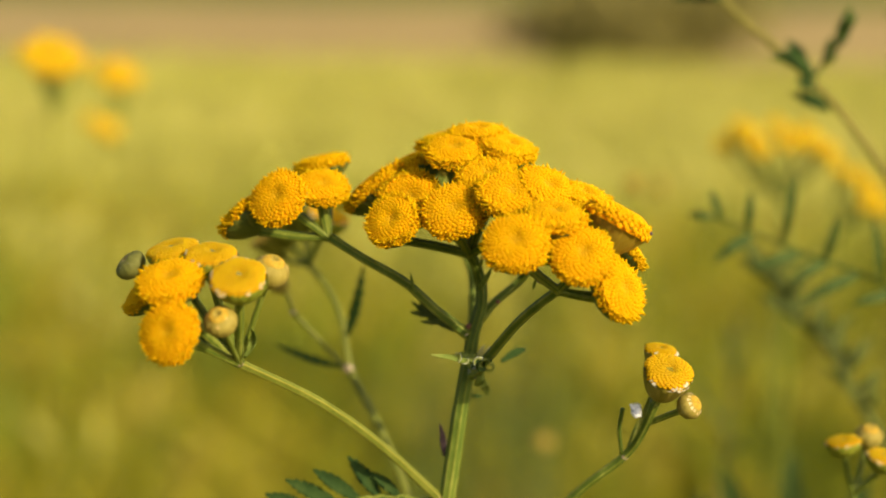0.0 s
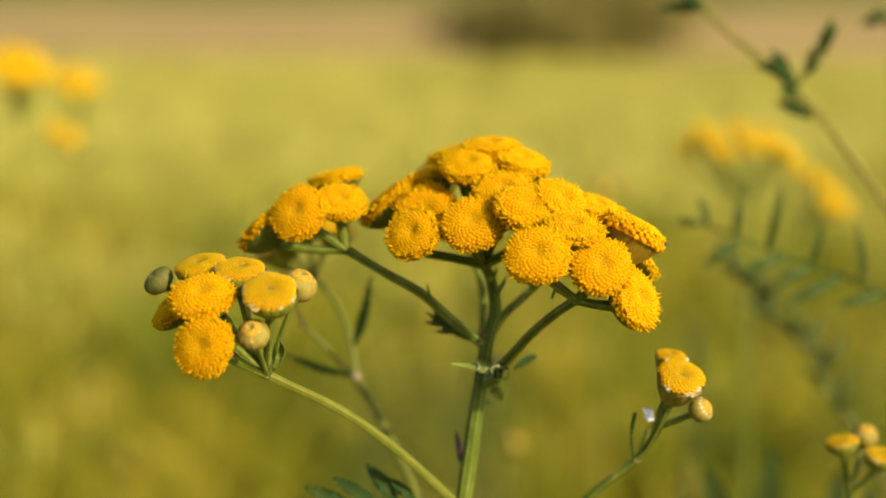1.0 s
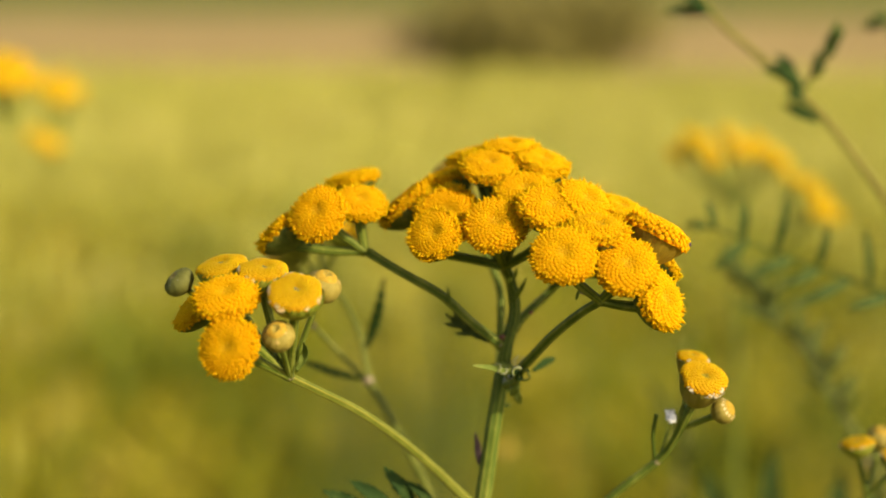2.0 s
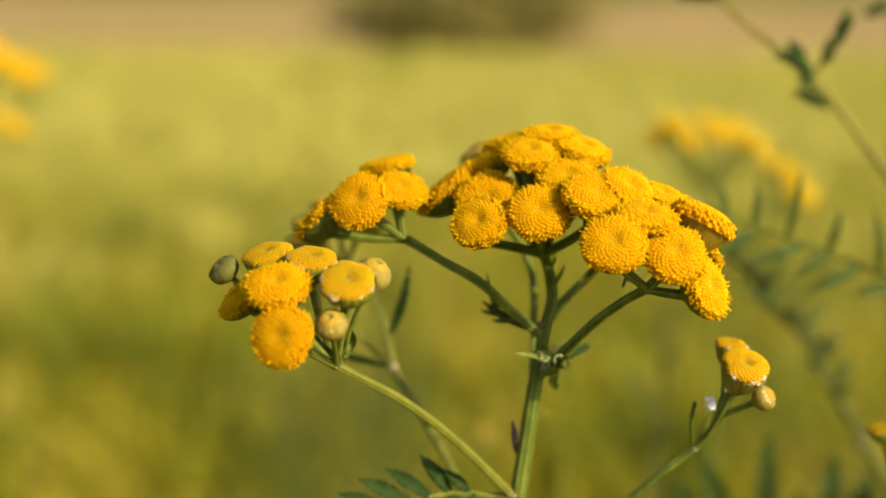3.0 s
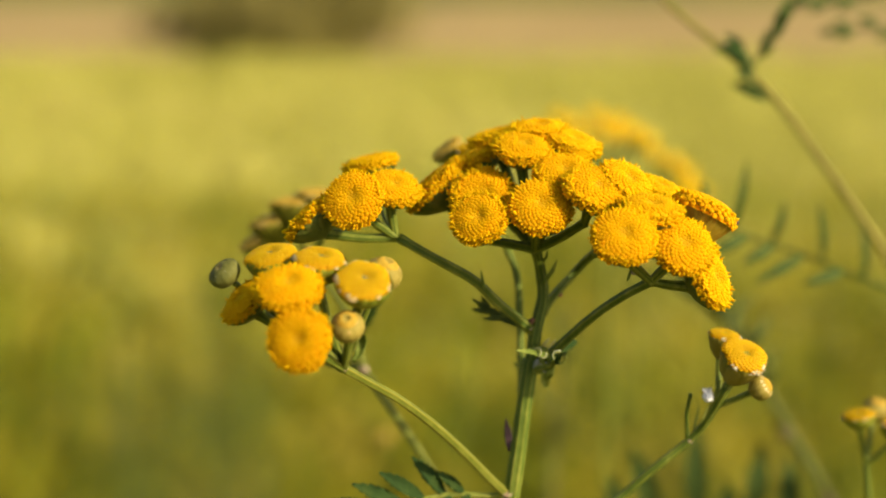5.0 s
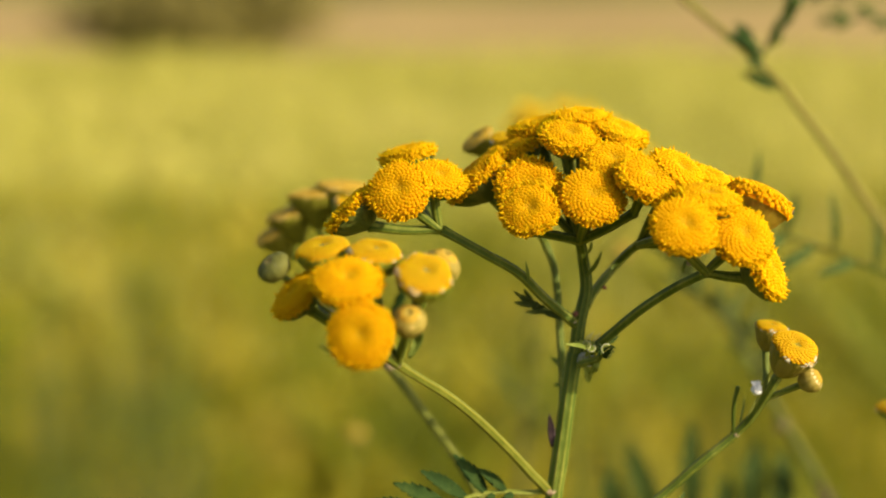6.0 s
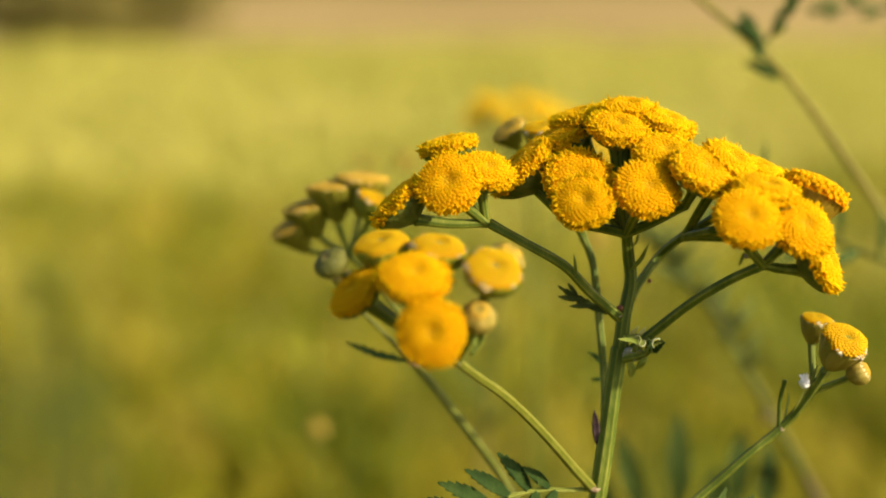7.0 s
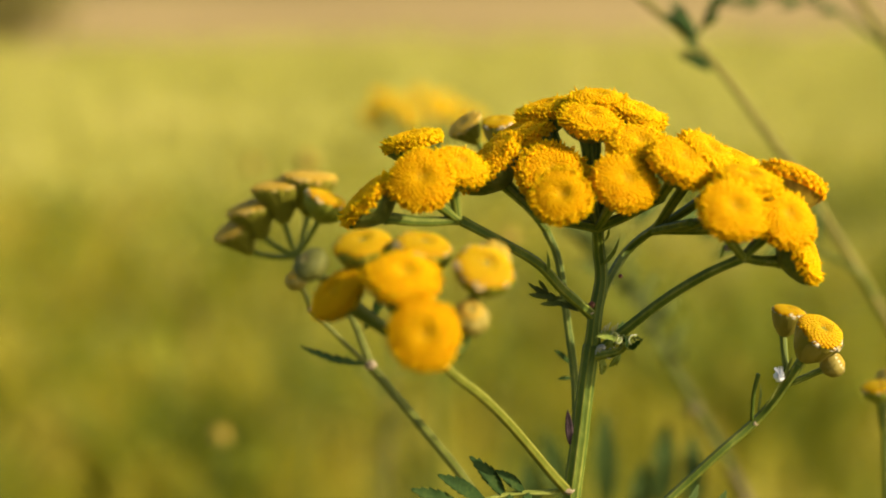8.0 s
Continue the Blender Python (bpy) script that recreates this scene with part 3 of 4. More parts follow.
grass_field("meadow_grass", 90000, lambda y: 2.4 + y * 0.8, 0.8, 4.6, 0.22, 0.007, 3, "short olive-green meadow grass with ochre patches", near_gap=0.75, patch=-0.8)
# Far grass: sunlight on its tops is put into the paler colour.
grass_field("meadow_grass", 110000, lambda y: 2.2 + y * 0.9, 3.0, 10.6, 0.22, 0.012, 4, "yellow-green meadow grass running to the field edge, its lit tops coloured pale", mat=LITGRASS, patch=-0.8)
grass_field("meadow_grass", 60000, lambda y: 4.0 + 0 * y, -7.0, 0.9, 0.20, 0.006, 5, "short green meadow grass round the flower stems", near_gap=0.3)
grass_field("weed_leaves", 12000, lambda y: 1.4 + y * 0.7, 1.9, 3.7, 0.28, 0.012, 7, "green weed leaves in clumps among the grass", near_gap=1.0, mat=WEED, patch=0.30)

grass_field("weed_stalks", 1250, lambda y: 0.38 + 0 * y, 1.1, 2.3, 0.38, 0.0034, 11, "dark brownish green weed stalks standing in the grass", near_gap=1.0, mat=DIMLEAF, patch=0.12, lean=(0.02, 0.15), x_mid=0.10)


def shrub(at, size, count, seed, label):
    """A low bush: twigs from one root and many small leaves."""
    rng = random.Random(seed)
    root = thing("bush", at, label, "bush")
    centre = Vector(at)
    leaf_v, leaf_f = [], []
    for k in range(14):
        a = 2 * math.pi * k / 14 + rng.uniform(-0.2, 0.2)
        end = centre + Vector((math.cos(a) * size[0] * rng.uniform(0.4, 0.9), math.sin(a) * size[1] * rng.uniform(0.4, 0.9), size[2] * rng.uniform(0.5, 1.0)))
        line = glide([centre + Vector((0, 0, -0.05)), centre.lerp(end, 0.5) + Vector((0, 0, size[2] * 0.15)), end], 5)
        v, f, ix = tube(line, 0.012, 0.004, 3, 6, 0.05)
        part("twig", mesh_from("twig", v, f, [BROWN, BROWN], ix), root)
        for _ in range(count // 14):
            t = rng.random() ** 0.6
            p = line[int(t * (len(line) - 1))] + Vector((rng.gauss(0, size[0] * 0.24), rng.gauss(0, size[1] * 0.22), rng.gauss(0, size[2] * 0.17)))
            p.z = max(p.z, 0.03)
            d = Vector((rng.gauss(0, 1), rng.gauss(0, 1), rng.gauss(0.3, 0.6))).normalized()
            s = d.orthogonal().normalized()
            ln, w = rng.uniform(0.05, 0.09), rng.uniform(0.018, 0.03)
            b = len(leaf_v)
            leaf_v += [p, p + d * ln * 0.5 + s * w, p + d * ln, p + d * ln * 0.5 - s * w]
            leaf_f.append((b, b + 1, b + 2, b + 3))
    part("foliage", mesh_from("foliage", leaf_v, leaf_f, [SHRUB], None, False), root)


shrub((0.08, 11.0, 0.0), (0.76, 0.5, 0.60), 7600, 8, "low dark green bush at the field edge")

# ---- the tansy in focus ----
HUB, HUB2, HUB3, HUBL, HUBM, HUBB = (0.11, -0.15, 81.18), (1.05, 0.05, 81.08), (1.48, -1.90, 81.01), (-2.83, -2.45, 79.99), (-1.96, -0.30, 81.40), (2.84, -1.00, 79.24)
STEM_LABEL = "ribbed green stem"
tansy = thing("tansy_plant", (-0.055, -0.02, 0.0), "flowering tansy with dense yellow button heads on ribbed green stems", "flower")
stalk("lower_stem", tansy, [(-5.5, -2.0, -2.0), (-4.2, -1.5, 25.0), (-2.3, -0.8, 52.0), (-0.29, -0.18, 76.71)], 0.24, 0.135, ribs=8, sides=64, depth=0.06, steps=14, swell=0, label=STEM_LABEL)
stalk("main_stem", tansy, [(-0.29, -0.18, 76.69), (-0.20, -0.15, 77.38), (-0.10, -0.12, 78.09), (-0.01, -0.08, 78.79), (0.10, -0.02, 79.48)], 0.128, 0.112, ribs=8, sides=64, depth=0.06,
      steps=10, swell=0.05)
stalk("upper_stem", tansy, [(0.11, -0.02, 79.42), (0.16, 0.00, 79.91), (0.28, 0.10, 80.42), (0.23, 0.10, 80.85), (0.11, -0.15, 81.22)], 0.105, 0.075, ribs=8, sides=64, depth=0.06)
stalk("branch", tansy, [(0.12, 0.00, 79.91), (-0.39, -0.15, 80.34), (-0.82, -0.30, 80.76), (-1.42, -0.40, 81.12), (-1.92, -0.30, 81.40)], 0.072, 0.06)
stalk("branch", tansy, [(-0.26, -0.15, 77.41), (-0.56, -0.29, 77.73), (-0.96, -0.53, 78.2), (-1.48, -0.95, 78.77), (-1.97, -1.42, 79.25), (-2.43, -1.89, 79.63), (-2.83, -2.45, 79.99)], 0.070, 0.054, mats=[YELLOWSTEM, STALK])
stalk("branch", tansy, [(0.18, -0.02, 79.35), (0.47, -0.35, 79.75), (0.85, -0.90, 80.30), (1.20, -1.40, 80.71), (1.48, -1.90, 81.01)], 0.072, 0.062)
stalk("branch", tansy, [(0.27, 0.05, 80.17), (0.45, 0.20, 80.39), (0.80, 0.50, 80.67), (0.97, 0.30, 80.93), HUB2], 0.062, 0.06)
stalk("branch", tansy, [HUB2, (1.00, -0.75, 81.27), (0.95, -1.40, 81.42)], 0.055, 0.05)
stalk("branch", tansy, [(-0.15, -0.20, 76.40), (0.68, -0.20, 76.71), (1.40, -0.25, 77.31), (1.93, -0.40, 77.85), (2.44, -0.50, 78.31), (2.68, -0.70, 78.72), (2.86, -1.00, 79.27)],
      0.064, 0.058)
ARML, ARMR = (-0.82, -0.45, 81.41), (0.71, -0.90, 81.69)
stalk("branch", tansy, [HUB, (-0.32, -0.25, 81.29), ARML], 0.07, 0.065)
stalk("branch", tansy, [HUB, (0.42, -0.50, 81.41), ARMR], 0.07, 0.065)
flower(tansy, (-0.01, -1.43, 82.06), (0.0, -0.72, 0.68), 0.47, "beaded", stem_from=HUB)
flower(tansy, (-0.89, -1.36, 81.87), (-0.30, -0.76, 0.57), 0.41, "open", stem_from=ARML)
flower(tansy, (-0.74, -0.62, 82.08), (-0.12, -0.72, 0.68), 0.50, "open", stem_from=ARML)
flower(tansy, (-0.11, -0.39, 82.79), (0.0, -0.42, 0.90), 0.42, stem_from=HUB)
flower(tansy, (0.79, -1.48, 82.32), (0.18, -0.55, 0.80), 0.46, "open", stem_from=ARMR)
flower(tansy, (0.41, -0.87, 82.48), (0.0, -0.48, 0.88), 0.45, stem_from=HUB)
flower(tansy, (0.20, 0.15, 82.99), (0.0, -0.15, 0.98), 0.43, stem_from=HUB)
flower(tansy, (0.69, -0.17, 82.82), (0.25, -0.25, 0.93), 0.42, stem_from=HUB)
flower(tansy, (-1.42, 0.30, 82.16), (-0.64, 0.08, 0.76), 0.54, "open", stem_from=ARML)
flower(tansy, (-0.87, 0.55, 82.50), (-0.44, 0.05, 0.90), 0.52, "open", stem_from=HUB)
flower(tansy, (-0.38, 0.70, 82.83), (-0.25, 0.0, 0.97), 0.44, stem_from=HUB)
flower(tansy, (1.30, -1.20, 82.37), (0.38, -0.45, 0.80), 0.44, stem_from=HUB2)
flower(tansy, (1.80, -0.90, 82.23), (0.30, -0.20, 0.93), 0.42, stem_from=HUB2)
flower(tansy, (1.44, -2.09, 82.14), (0.08, -0.28, 0.96), 0.43, stem_from=HUB2)
flower(tansy, (0.93, -2.71, 81.84), (0.0, -0.76, 0.64), 0.46, "beaded", stem_from=HUB3)
flower(tansy, (1.82, -2.45, 81.65), (0.14, -0.76, 0.62), 0.46, "beaded", stem_from=HUB3)
flower(tansy, (2.37, -2.01, 81.09), (0.72, -0.52, 0.42), 0.46, stem_from=HUB3)
flower(tansy, (2.36, -1.62, 82.09), (0.46, 0.14, 0.87), 0.50, "ripe", stem_from=HUB3)
flower(tansy, (2.48, -0.80, 81.48), (0.75, 0.15, 0.60), 0.36, stem_from=HUB2)
# near side cluster
flower(tansy, (-3.56, -3.33, 81.36), (-0.05, -0.44, 0.89), 0.46, "beaded", stem_from=HUBL)
flower(tansy, (-3.47, -3.87, 80.72), (-0.25, -0.88, 0.36), 0.43, "beaded", stem_from=HUBL)
flower(tansy, (-2.59, -3.46, 81.42), (0.12, -0.50, 0.85), 0.38, "half", stem_from=HUBL)
flower(tansy, (-3.79, -2.26, 81.56), (-0.15, -0.22, 0.96), 0.36, "half", stem_from=HUBL)
flower(tansy, (-3.12, -2.69, 81.58), (0.10, -0.22, 0.96), 0.37, "half", stem_from=HUBL)
flower(tansy, (-4.20, -2.45, 80.99), (-0.68, -0.26, 0.69), 0.38, "beaded", stem_from=HUBL)
flower(tansy, (-4.46, -2.18, 81.33), (-0.58, -0.36, 0.72), 0.225, "green", stem_from=HUBL, stem_r=0.03)
flower(tansy, (-2.83, -3.64, 80.90), (-0.08, -0.66, 0.74), 0.22, "bud", stem_from=HUBL, stem_r=0.035)
flower(tansy, (-2.26, -2.85, 81.47), (0.35, -0.30, 0.88), 0.25, "bud", stem_from=HUBL, stem_r=0.035)
# back side cluster
flower(tansy, (-2.63, -0.83, 82.09), (-0.28, -0.78, 0.54), 0.45, "beaded", stem_from=HUBM)
flower(tansy, (-2.00, -0.52, 82.24), (0.12, -0.48, 0.86), 0.40, stem_from=HUBM)
flower(tansy, (-2.28, 0.94, 82.42), (-0.22, 0.02, 0.97), 0.42, stem_from=HUBM)
flower(tansy, (-3.25, -0.19, 81.78), (-0.66, 0.18, 0.70), 0.47, stem_from=HUBM)
# young side branch
flower(tansy, (3.04, -1.30, 79.82), (0.24, -0.50, 0.82), 0.345, "bell", stem_from=HUBB, stem_r=0.06)
flower(tansy, (2.94, -0.50, 79.94), (0.16, -0.15, 0.97), 0.24, "bell", stem_from=(2.79, -0.80, 79.00), stem_r=0.045)
flower(tansy, (3.42, -1.12, 79.30), (0.76, -0.36, 0.52), 0.19, "egg", stem_from=(2.75, -0.75, 78.88), stem_r=0.04)

# joints, bracts and the lower leaf
knob("joint", tansy, (0.06, -0.02, 79.96), 0.075, JOINT, 2)
knob("joint", tansy, (-0.26, -0.16, 77.44), 0.11, JOINT, 4, 0.8)
knob("joint", tansy, (-2.83, -2.45, 79.99), 0.075, JOINT, 5)
knob("joint", tansy, (2.44, -0.50, 78.30), 0.065, JOINT, 6)
knob("joint", tansy, (1.25, -1.90, 81.15), 0.06, JOINT, 7)
stalk("bract_stalk", tansy, [(0.12, -0.02, 79.34), (0.22, -0.24, 79.40), (0.33, -0.54, 79.52), (0.30, -0.80, 79.66)], 0.085, 0.03, mats=[FRESH, BRACT], sides=12)
leaflet("bract", tansy, (0.30, -0.72, 79.66), (-0.34, -1.29, 79.92), 0.11, (0.1, -0.8, 0.6), 0.15, seed=1, curl=0.04, mat=BRACT)
leaflet("bract", tansy, (0.40, -0.52, 79.58), (-0.05, -0.60, 79.78), 0.16, (0.1, -0.5, 0.85), 0.5, seed=2, curl=0.12, mat=BRACT)
leaflet("bract", tansy, (0.42, -0.62, 79.58), (0.36, -1.25, 79.84), 0.10, (0.5, -0.5, 0.7), 0.5, seed=3, curl=-0.15)
leaflet("bract", tansy, (0.36, -0.50, 79.54), (0.22, -1.00, 79.66), 0.12, (0.2, -0.3, 0.95), 0.6, seed=5, curl=0.25)
for k, (dx, dy, dz) in enumerate([(-0.30, -0.10, 0.14), (-0.18, -0.25, 0.16), (-0.05, -0.32, 0.12), (0.06, -0.10, 0.15), (-0.12, -0.05, 0.22)]):
    leaflet("bract", tansy, (0.38 - 0.05 * k, -0.52 + 0.04 * k, 79.58 - 0.02 * k), (0.38 + dx, -0.52 + dy, 79.58 + dz), 0.05, (0.1, -0.7, 0.7), 0.8, seed=170 + k, curl=0.3, mat=FRESH)
leaflet("bract", tansy, (0.28, 0.10, 79.32), (0.38, 0.25, 78.97), 0.13, (0, -1, 0.2), 0.4, seed=4, mat=BRACT)
leaflet("bract", tansy, (0.56, 0.30, 79.47), (0.92, 0.75, 79.58), 0.14, (0.2, -0.8, 0.6), 0.5, seed=6, mat=LEAF)
for k, (x, y, z, r) in enumerate([(0.40, -0.70, 79.64, 0.075), (0.33, -0.98, 79.74, 0.06), (0.24, -0.60, 79.60, 0.06), (0.14, -0.92, 79.78, 0.055), (0.46, -0.52, 79.60, 0.055), (0.02, -1.02, 79.84, 0.05)]):
    stalk("frill", tansy, [(x + r * (1.5 - 0.22 * j) * math.cos(j * 0.95 + k), y + 0.3 * r * math.sin(j + k), z + r * (1.5 - 0.22 * j) * math.sin(j * 0.95 + k)) for j in range(5)], 0.022, 0.010,
          mats=[FRESH, FLUFF] if k % 2 else [FRESH, BRACT], ribs=3, sides=9, steps=3, swell=0)
leaflet("bract", tansy, (0.40, -0.55, 79.58), (0.52, -0.80, 79.72), 0.09, (0.3, -0.7, 0.6), 0.5, seed=8, curl=0.2, mat=GROOVE)
leaflet("bract", tansy, (0.36, -0.45, 79.50), (0.24, -0.35, 79.24), 0.13, (0.3, -0.9, 0.2), 0.4, seed=9, curl=0.1, mat=BRACT)
for k in range(5):
    knob("wool_tuft", tansy, (0.16 + 0.035 * k, -0.13 - 0.05 * k, 79.40 + 0.03 * ((k * 2) % 3)), 0.06 + 0.01 * (k % 2), FLUFF, 30 + k, 0.9, "grey woolly hairs at a stem joint" if k == 0 else "")
for k in range(6):
    stalk("hair", tansy, [(0.24 + 0.03 * k, 0.0 - 0.03 * k, 79.62), (0.26 + 0.03 * k, -0.04 - 0.03 * k, 79.70 + 0.02 * (k % 3)), (0.30 + 0.025 * k, -0.05 - 0.03 * k, 79.76 + 0.03 * (k % 3))], 0.010, 0.005, mats=[FLUFF, FLUFF], sides=6, ribs=3, steps=3)
knob("joint", tansy, (0.10, 0.0, 80.06), 0.055, SCAR, 21, 0.9, "reddish scar in a stem fork")
knob("joint", tansy, (0.53, 0.00, 80.45), 0.032, SCAR, 22, 0.9)
leaflet("bract", tansy, (-0.67, -0.28, 80.58), (-0.73, -0.40, 80.95), 0.06, (0, -1, 0.2), 0.3, seed=7, mat=BRACT)
for k, (b, t, w) in enumerate([((-0.10, -0.02, 79.99), (-0.79, 0.18, 80.39), 0.13), ((-0.42, 0.08, 80.19), (-0.80, 0.12, 80.24), 0.09), ((-0.30, 0.04, 80.11), (-0.64, 0.08, 80.10), 0.08),
                               ((-0.52, 0.10, 80.26), (-0.66, 0.10, 80.44), 0.07)]):
    leaflet("bract", tansy, b, t, w * 1.15, (0.2, -0.9, 0.5), 0.35, seed=230 + k, curl=-0.08, mat=DIMLEAF)
leaflet("bract", tansy, (-2.70, -2.68, 80.12), (-2.59, -2.80, 80.58), 0.14, (-0.5, -0.8, 0.2), 0.3, seed=10, curl=-0.25, mat=BRACT)
leaflet("bract", tansy, (0.25, -0.02, 80.96), (0.30, -0.10, 81.18), 0.06, (0.4, -0.9, 0.2), seed=11, mat=BRACT)
leaflet("bract", tansy, (0.22, -0.02, 80.62), (0.46, -0.10, 81.03), 0.09, (0.4, -0.9, 0.2), seed=12, mat=BRACT)
leaflet("bract", tansy, (1.14, -1.90, 81.02), (1.19, -1.90, 81.20), 0.05, (0, -1, 0.2), seed=13, mat=BRACT)
leaflet("withered_scale", tansy, (-0.23, -0.12, 78.09), (-0.30, -0.17, 78.62), 0.13, (-0.4, -0.9, 0.0), mat=PURPLE, seed=14, curl=-0.06, label="dark withered scale")
stalk("twig", tansy, [(2.40, -0.50, 78.33), (2.36, -0.60, 78.74), (2.40, -0.65, 79.06)], 0.025, 0.03, sides=10)
leaflet("bract", tansy, (2.47, -0.52, 78.41), (2.62, -0.30, 78.82), 0.045, (0.2, -0.9, 0.2), 0.3, seed=180, curl=0.04, mat=BRACT)
tuft = knob("wool_tuft", tansy, (2.60, -0.90, 79.08), 0.075, WOOL, 8, 1.2, "tuft of white wool on a bud stalk")
leaflet("wool_strand", tuft, (2.64, -0.84, 79.02), (2.50, -0.92, 79.20), 0.17, (0.3, -0.9, 0.3), 0.5, seed=182, curl=0.2, mat=WOOL)
leaflet("wool_strand", tuft, (2.58, -0.84, 79.10), (2.68, -0.80, 79.00), 0.08, (0.3, -0.9, 0.3), 0.4, seed=183, curl=0.3, mat=WOOL)
leaflet("bract", tansy, (2.56, -0.62, 78.56), (2.78, -0.90, 79.34), 0.12, (0.2, -0.9, 0.2), 0.1, seed=181, curl=0.05, mat=FRESH)
rib = stalk("leaf", tansy, [(-0.21, -0.12, 77.42), (-0.60, -0.12, 77.41), (-1.02, -0.12, 77.44), (-1.45, -0.15, 77.40), (-1.88, -0.22, 77.30), (-2.48, -0.32, 77.13)], 0.04, 0.025, mats=[FRESH, RIDGE], sides=12, ribs=3,
            label="dark green toothed leaf with a pale rib")
for k, (b, t, w) in enumerate([((-1.21, -0.12, 77.42), (-1.71, -0.05, 78.02), 0.21), ((-0.92, -0.12, 77.45), (-1.35, -0.12, 77.81), 0.16), ((-1.51, -0.16, 77.37), (-2.22, -0.20, 77.84), 0.2),
                               ((-1.84, -0.22, 77.31), (-2.63, -0.30, 77.70), 0.21), ((-2.21, -0.28, 77.21), (-2.92, -0.40, 77.49), 0.21), ((-1.11, -0.14, 77.43), (-1.36, -0.35, 77.14), 0.17),
                               ((-1.54, -0.17, 77.36), (-1.93, -0.50, 77.04), 0.19), ((-0.81, -0.13, 77.43), (-1.10, -0.30, 77.24), 0.13), ((-2.48, -0.32, 77.13), (-3.15, -0.40, 77.15), 0.19)]):
    leaflet("leaflet", rib, b, t, w * 1.2, (0.2, -0.9, 0.4), 0.2, seed=20 + k, curl=0.05)
rib = stalk("leaf", tansy, [(-0.22, -0.15, 76.35), (0.40, -0.12, 76.40), (1.00, -0.12, 76.55), (1.60, -0.15, 76.72), (2.10, -0.20, 76.80)], 0.05, 0.03, mats=[FRESH, RIDGE], sides=12, ribs=3,
            label="dark green toothed leaf with a pale rib")
for k, (b, t) in enumerate([((1.43, -0.12, 76.68), (1.83, 0.0, 77.28)), ((1.90, -0.18, 76.77), (2.18, -0.20, 77.22)), ((0.95, -0.12, 76.54), (1.22, -0.05, 77.00)), ((2.10, -0.20, 76.80), (2.60, -0.25, 77.02))]):
    leaflet("leaflet", rib, b, t, 0.18, (0.2, -0.9, 0.4), 0.28, seed=220 + k, curl=0.05, mat=SOFTLEAF)
knob("withered_floret", tansy, (2.70, -1.75, 81.81), 0.045, PURPLE, 9, 0.8, "dark withered floret at a flower's rim")


# ---- neighbouring plants ----
def cluster(parent, hub, spots, radius, kinds=("far",), stem_r=0.05, seed=0, bend=0.3):
    """Heads round a hub; each spot is a centre. They face up and away from the hub."""
    rng = random.Random(seed)
    for i, s in enumerate(spots):
        d = (Vector(s) - Vector(hub))
        n = Vector((d.x * 0.12 + 0.25, d.y * 0.2 - 1.3, abs(d.z) * 0.25 + 0.6)).normalized()
        flower(parent, s, n + Vector((rng.uniform(-0.15, 0.15), rng.uniform(-0.25, 0.05), 0)), radius * rng.uniform(0.88, 1.1), kinds[i % len(kinds)], hub, stem_r, bend=bend)


def down_to_ground(x, y, z, lean):
    """Control points from a place up on a stem to the ground."""
    return [(x + lean * z, y + 0.2 * lean * z, -2.0), (x + lean * z * 0.62, y + 0.1 * lean * z, z * 0.36), (x + lean * z * 0.25, y, z * 0.74), (x, y, z)]


back = thing("tansy_plant", (0.02, 0.04, 0.0), "budding tansy with greenish brown heads on thin grey-green stems", "flower")
foot = (-0.76, 1.50, 76.26)
stalk("lower_stem", back, down_to_ground(*foot, 0.03), 0.16, 0.075, steps=10, sides=15, swell=0)
stalk("main_stem", back, [foot, (-1.14, 2.00, 77.03), (-1.67, 2.80, 77.78), (-2.24, 3.40, 78.53)], 0.075, 0.065, mats=[SAGE, STALK])
stalk("branch", back, [(-2.22, 3.40, 78.51), (-2.31, 3.60, 78.85), (-2.43, 3.90, 79.25), (-2.73, 4.30, 79.73), (-3.13, 4.60, 80.09)], 0.065, 0.045, mats=[SAGE, STALK])
knob("joint", back, (-2.24, 3.38, 78.54), 0.10, JOINT, 11, 0.8, "pale stem joint")
leaflet("leaf", back, (-2.33, 3.35, 78.57), (-3.43, 3.10, 79.00), 0.2, (0, -0.5, 0.8), 0.55, seed=41, curl=-0.08)
leaflet("leaf", back, (-2.29, 3.60, 79.07), (-1.95, 3.20, 80.38), 0.2, (0.3, -0.9, 0.2), 0.55, seed=42, curl=0.1)
hub = (-3.13, 4.60, 80.09)
for spot, n, r in (((-4.01, 5.40, 80.53), (-0.50, -0.05, 0.86), 0.40), ((-3.76, 5.20, 80.90), (-0.32, 0.0, 0.94), 0.43), ((-3.34, 5.00, 81.25), (-0.12, 0.02, 0.99), 0.46),
                   ((-2.85, 4.90, 81.38), (0.05, 0.0, 0.99), 0.47), ((-2.68, 4.20, 81.10), (0.40, -0.12, 0.90), 0.39)):
    flower(back, spot, n, r, "half" if n[0] > 0.3 else "young", hub, 0.04, label="half-open golden flower head" if n[0] > 0.3 else "greenish budding flower head with a creamy rim")
stalk("branch", back, [(-2.27, 3.40, 78.53), (-2.65, 3.40, 78.92), (-2.94, 3.40, 79.23), (-3.19, 3.40, 79.49)], 0.038, 0.034, mats=[SAGE, STALK], sides=12)
stalk("branch", back, [(-3.19, 3.40, 79.48), (-3.24, 3.40, 79.66), (-3.33, 3.40, 79.84), (-3.40, 3.38, 79.92)], 0.036, 0.036, mats=[FRESH, YELLOWSTEM], sides=12)
knob("joint", back, (-3.19, 3.39, 79.49), 0.05, JOINT, 12, 0.9)
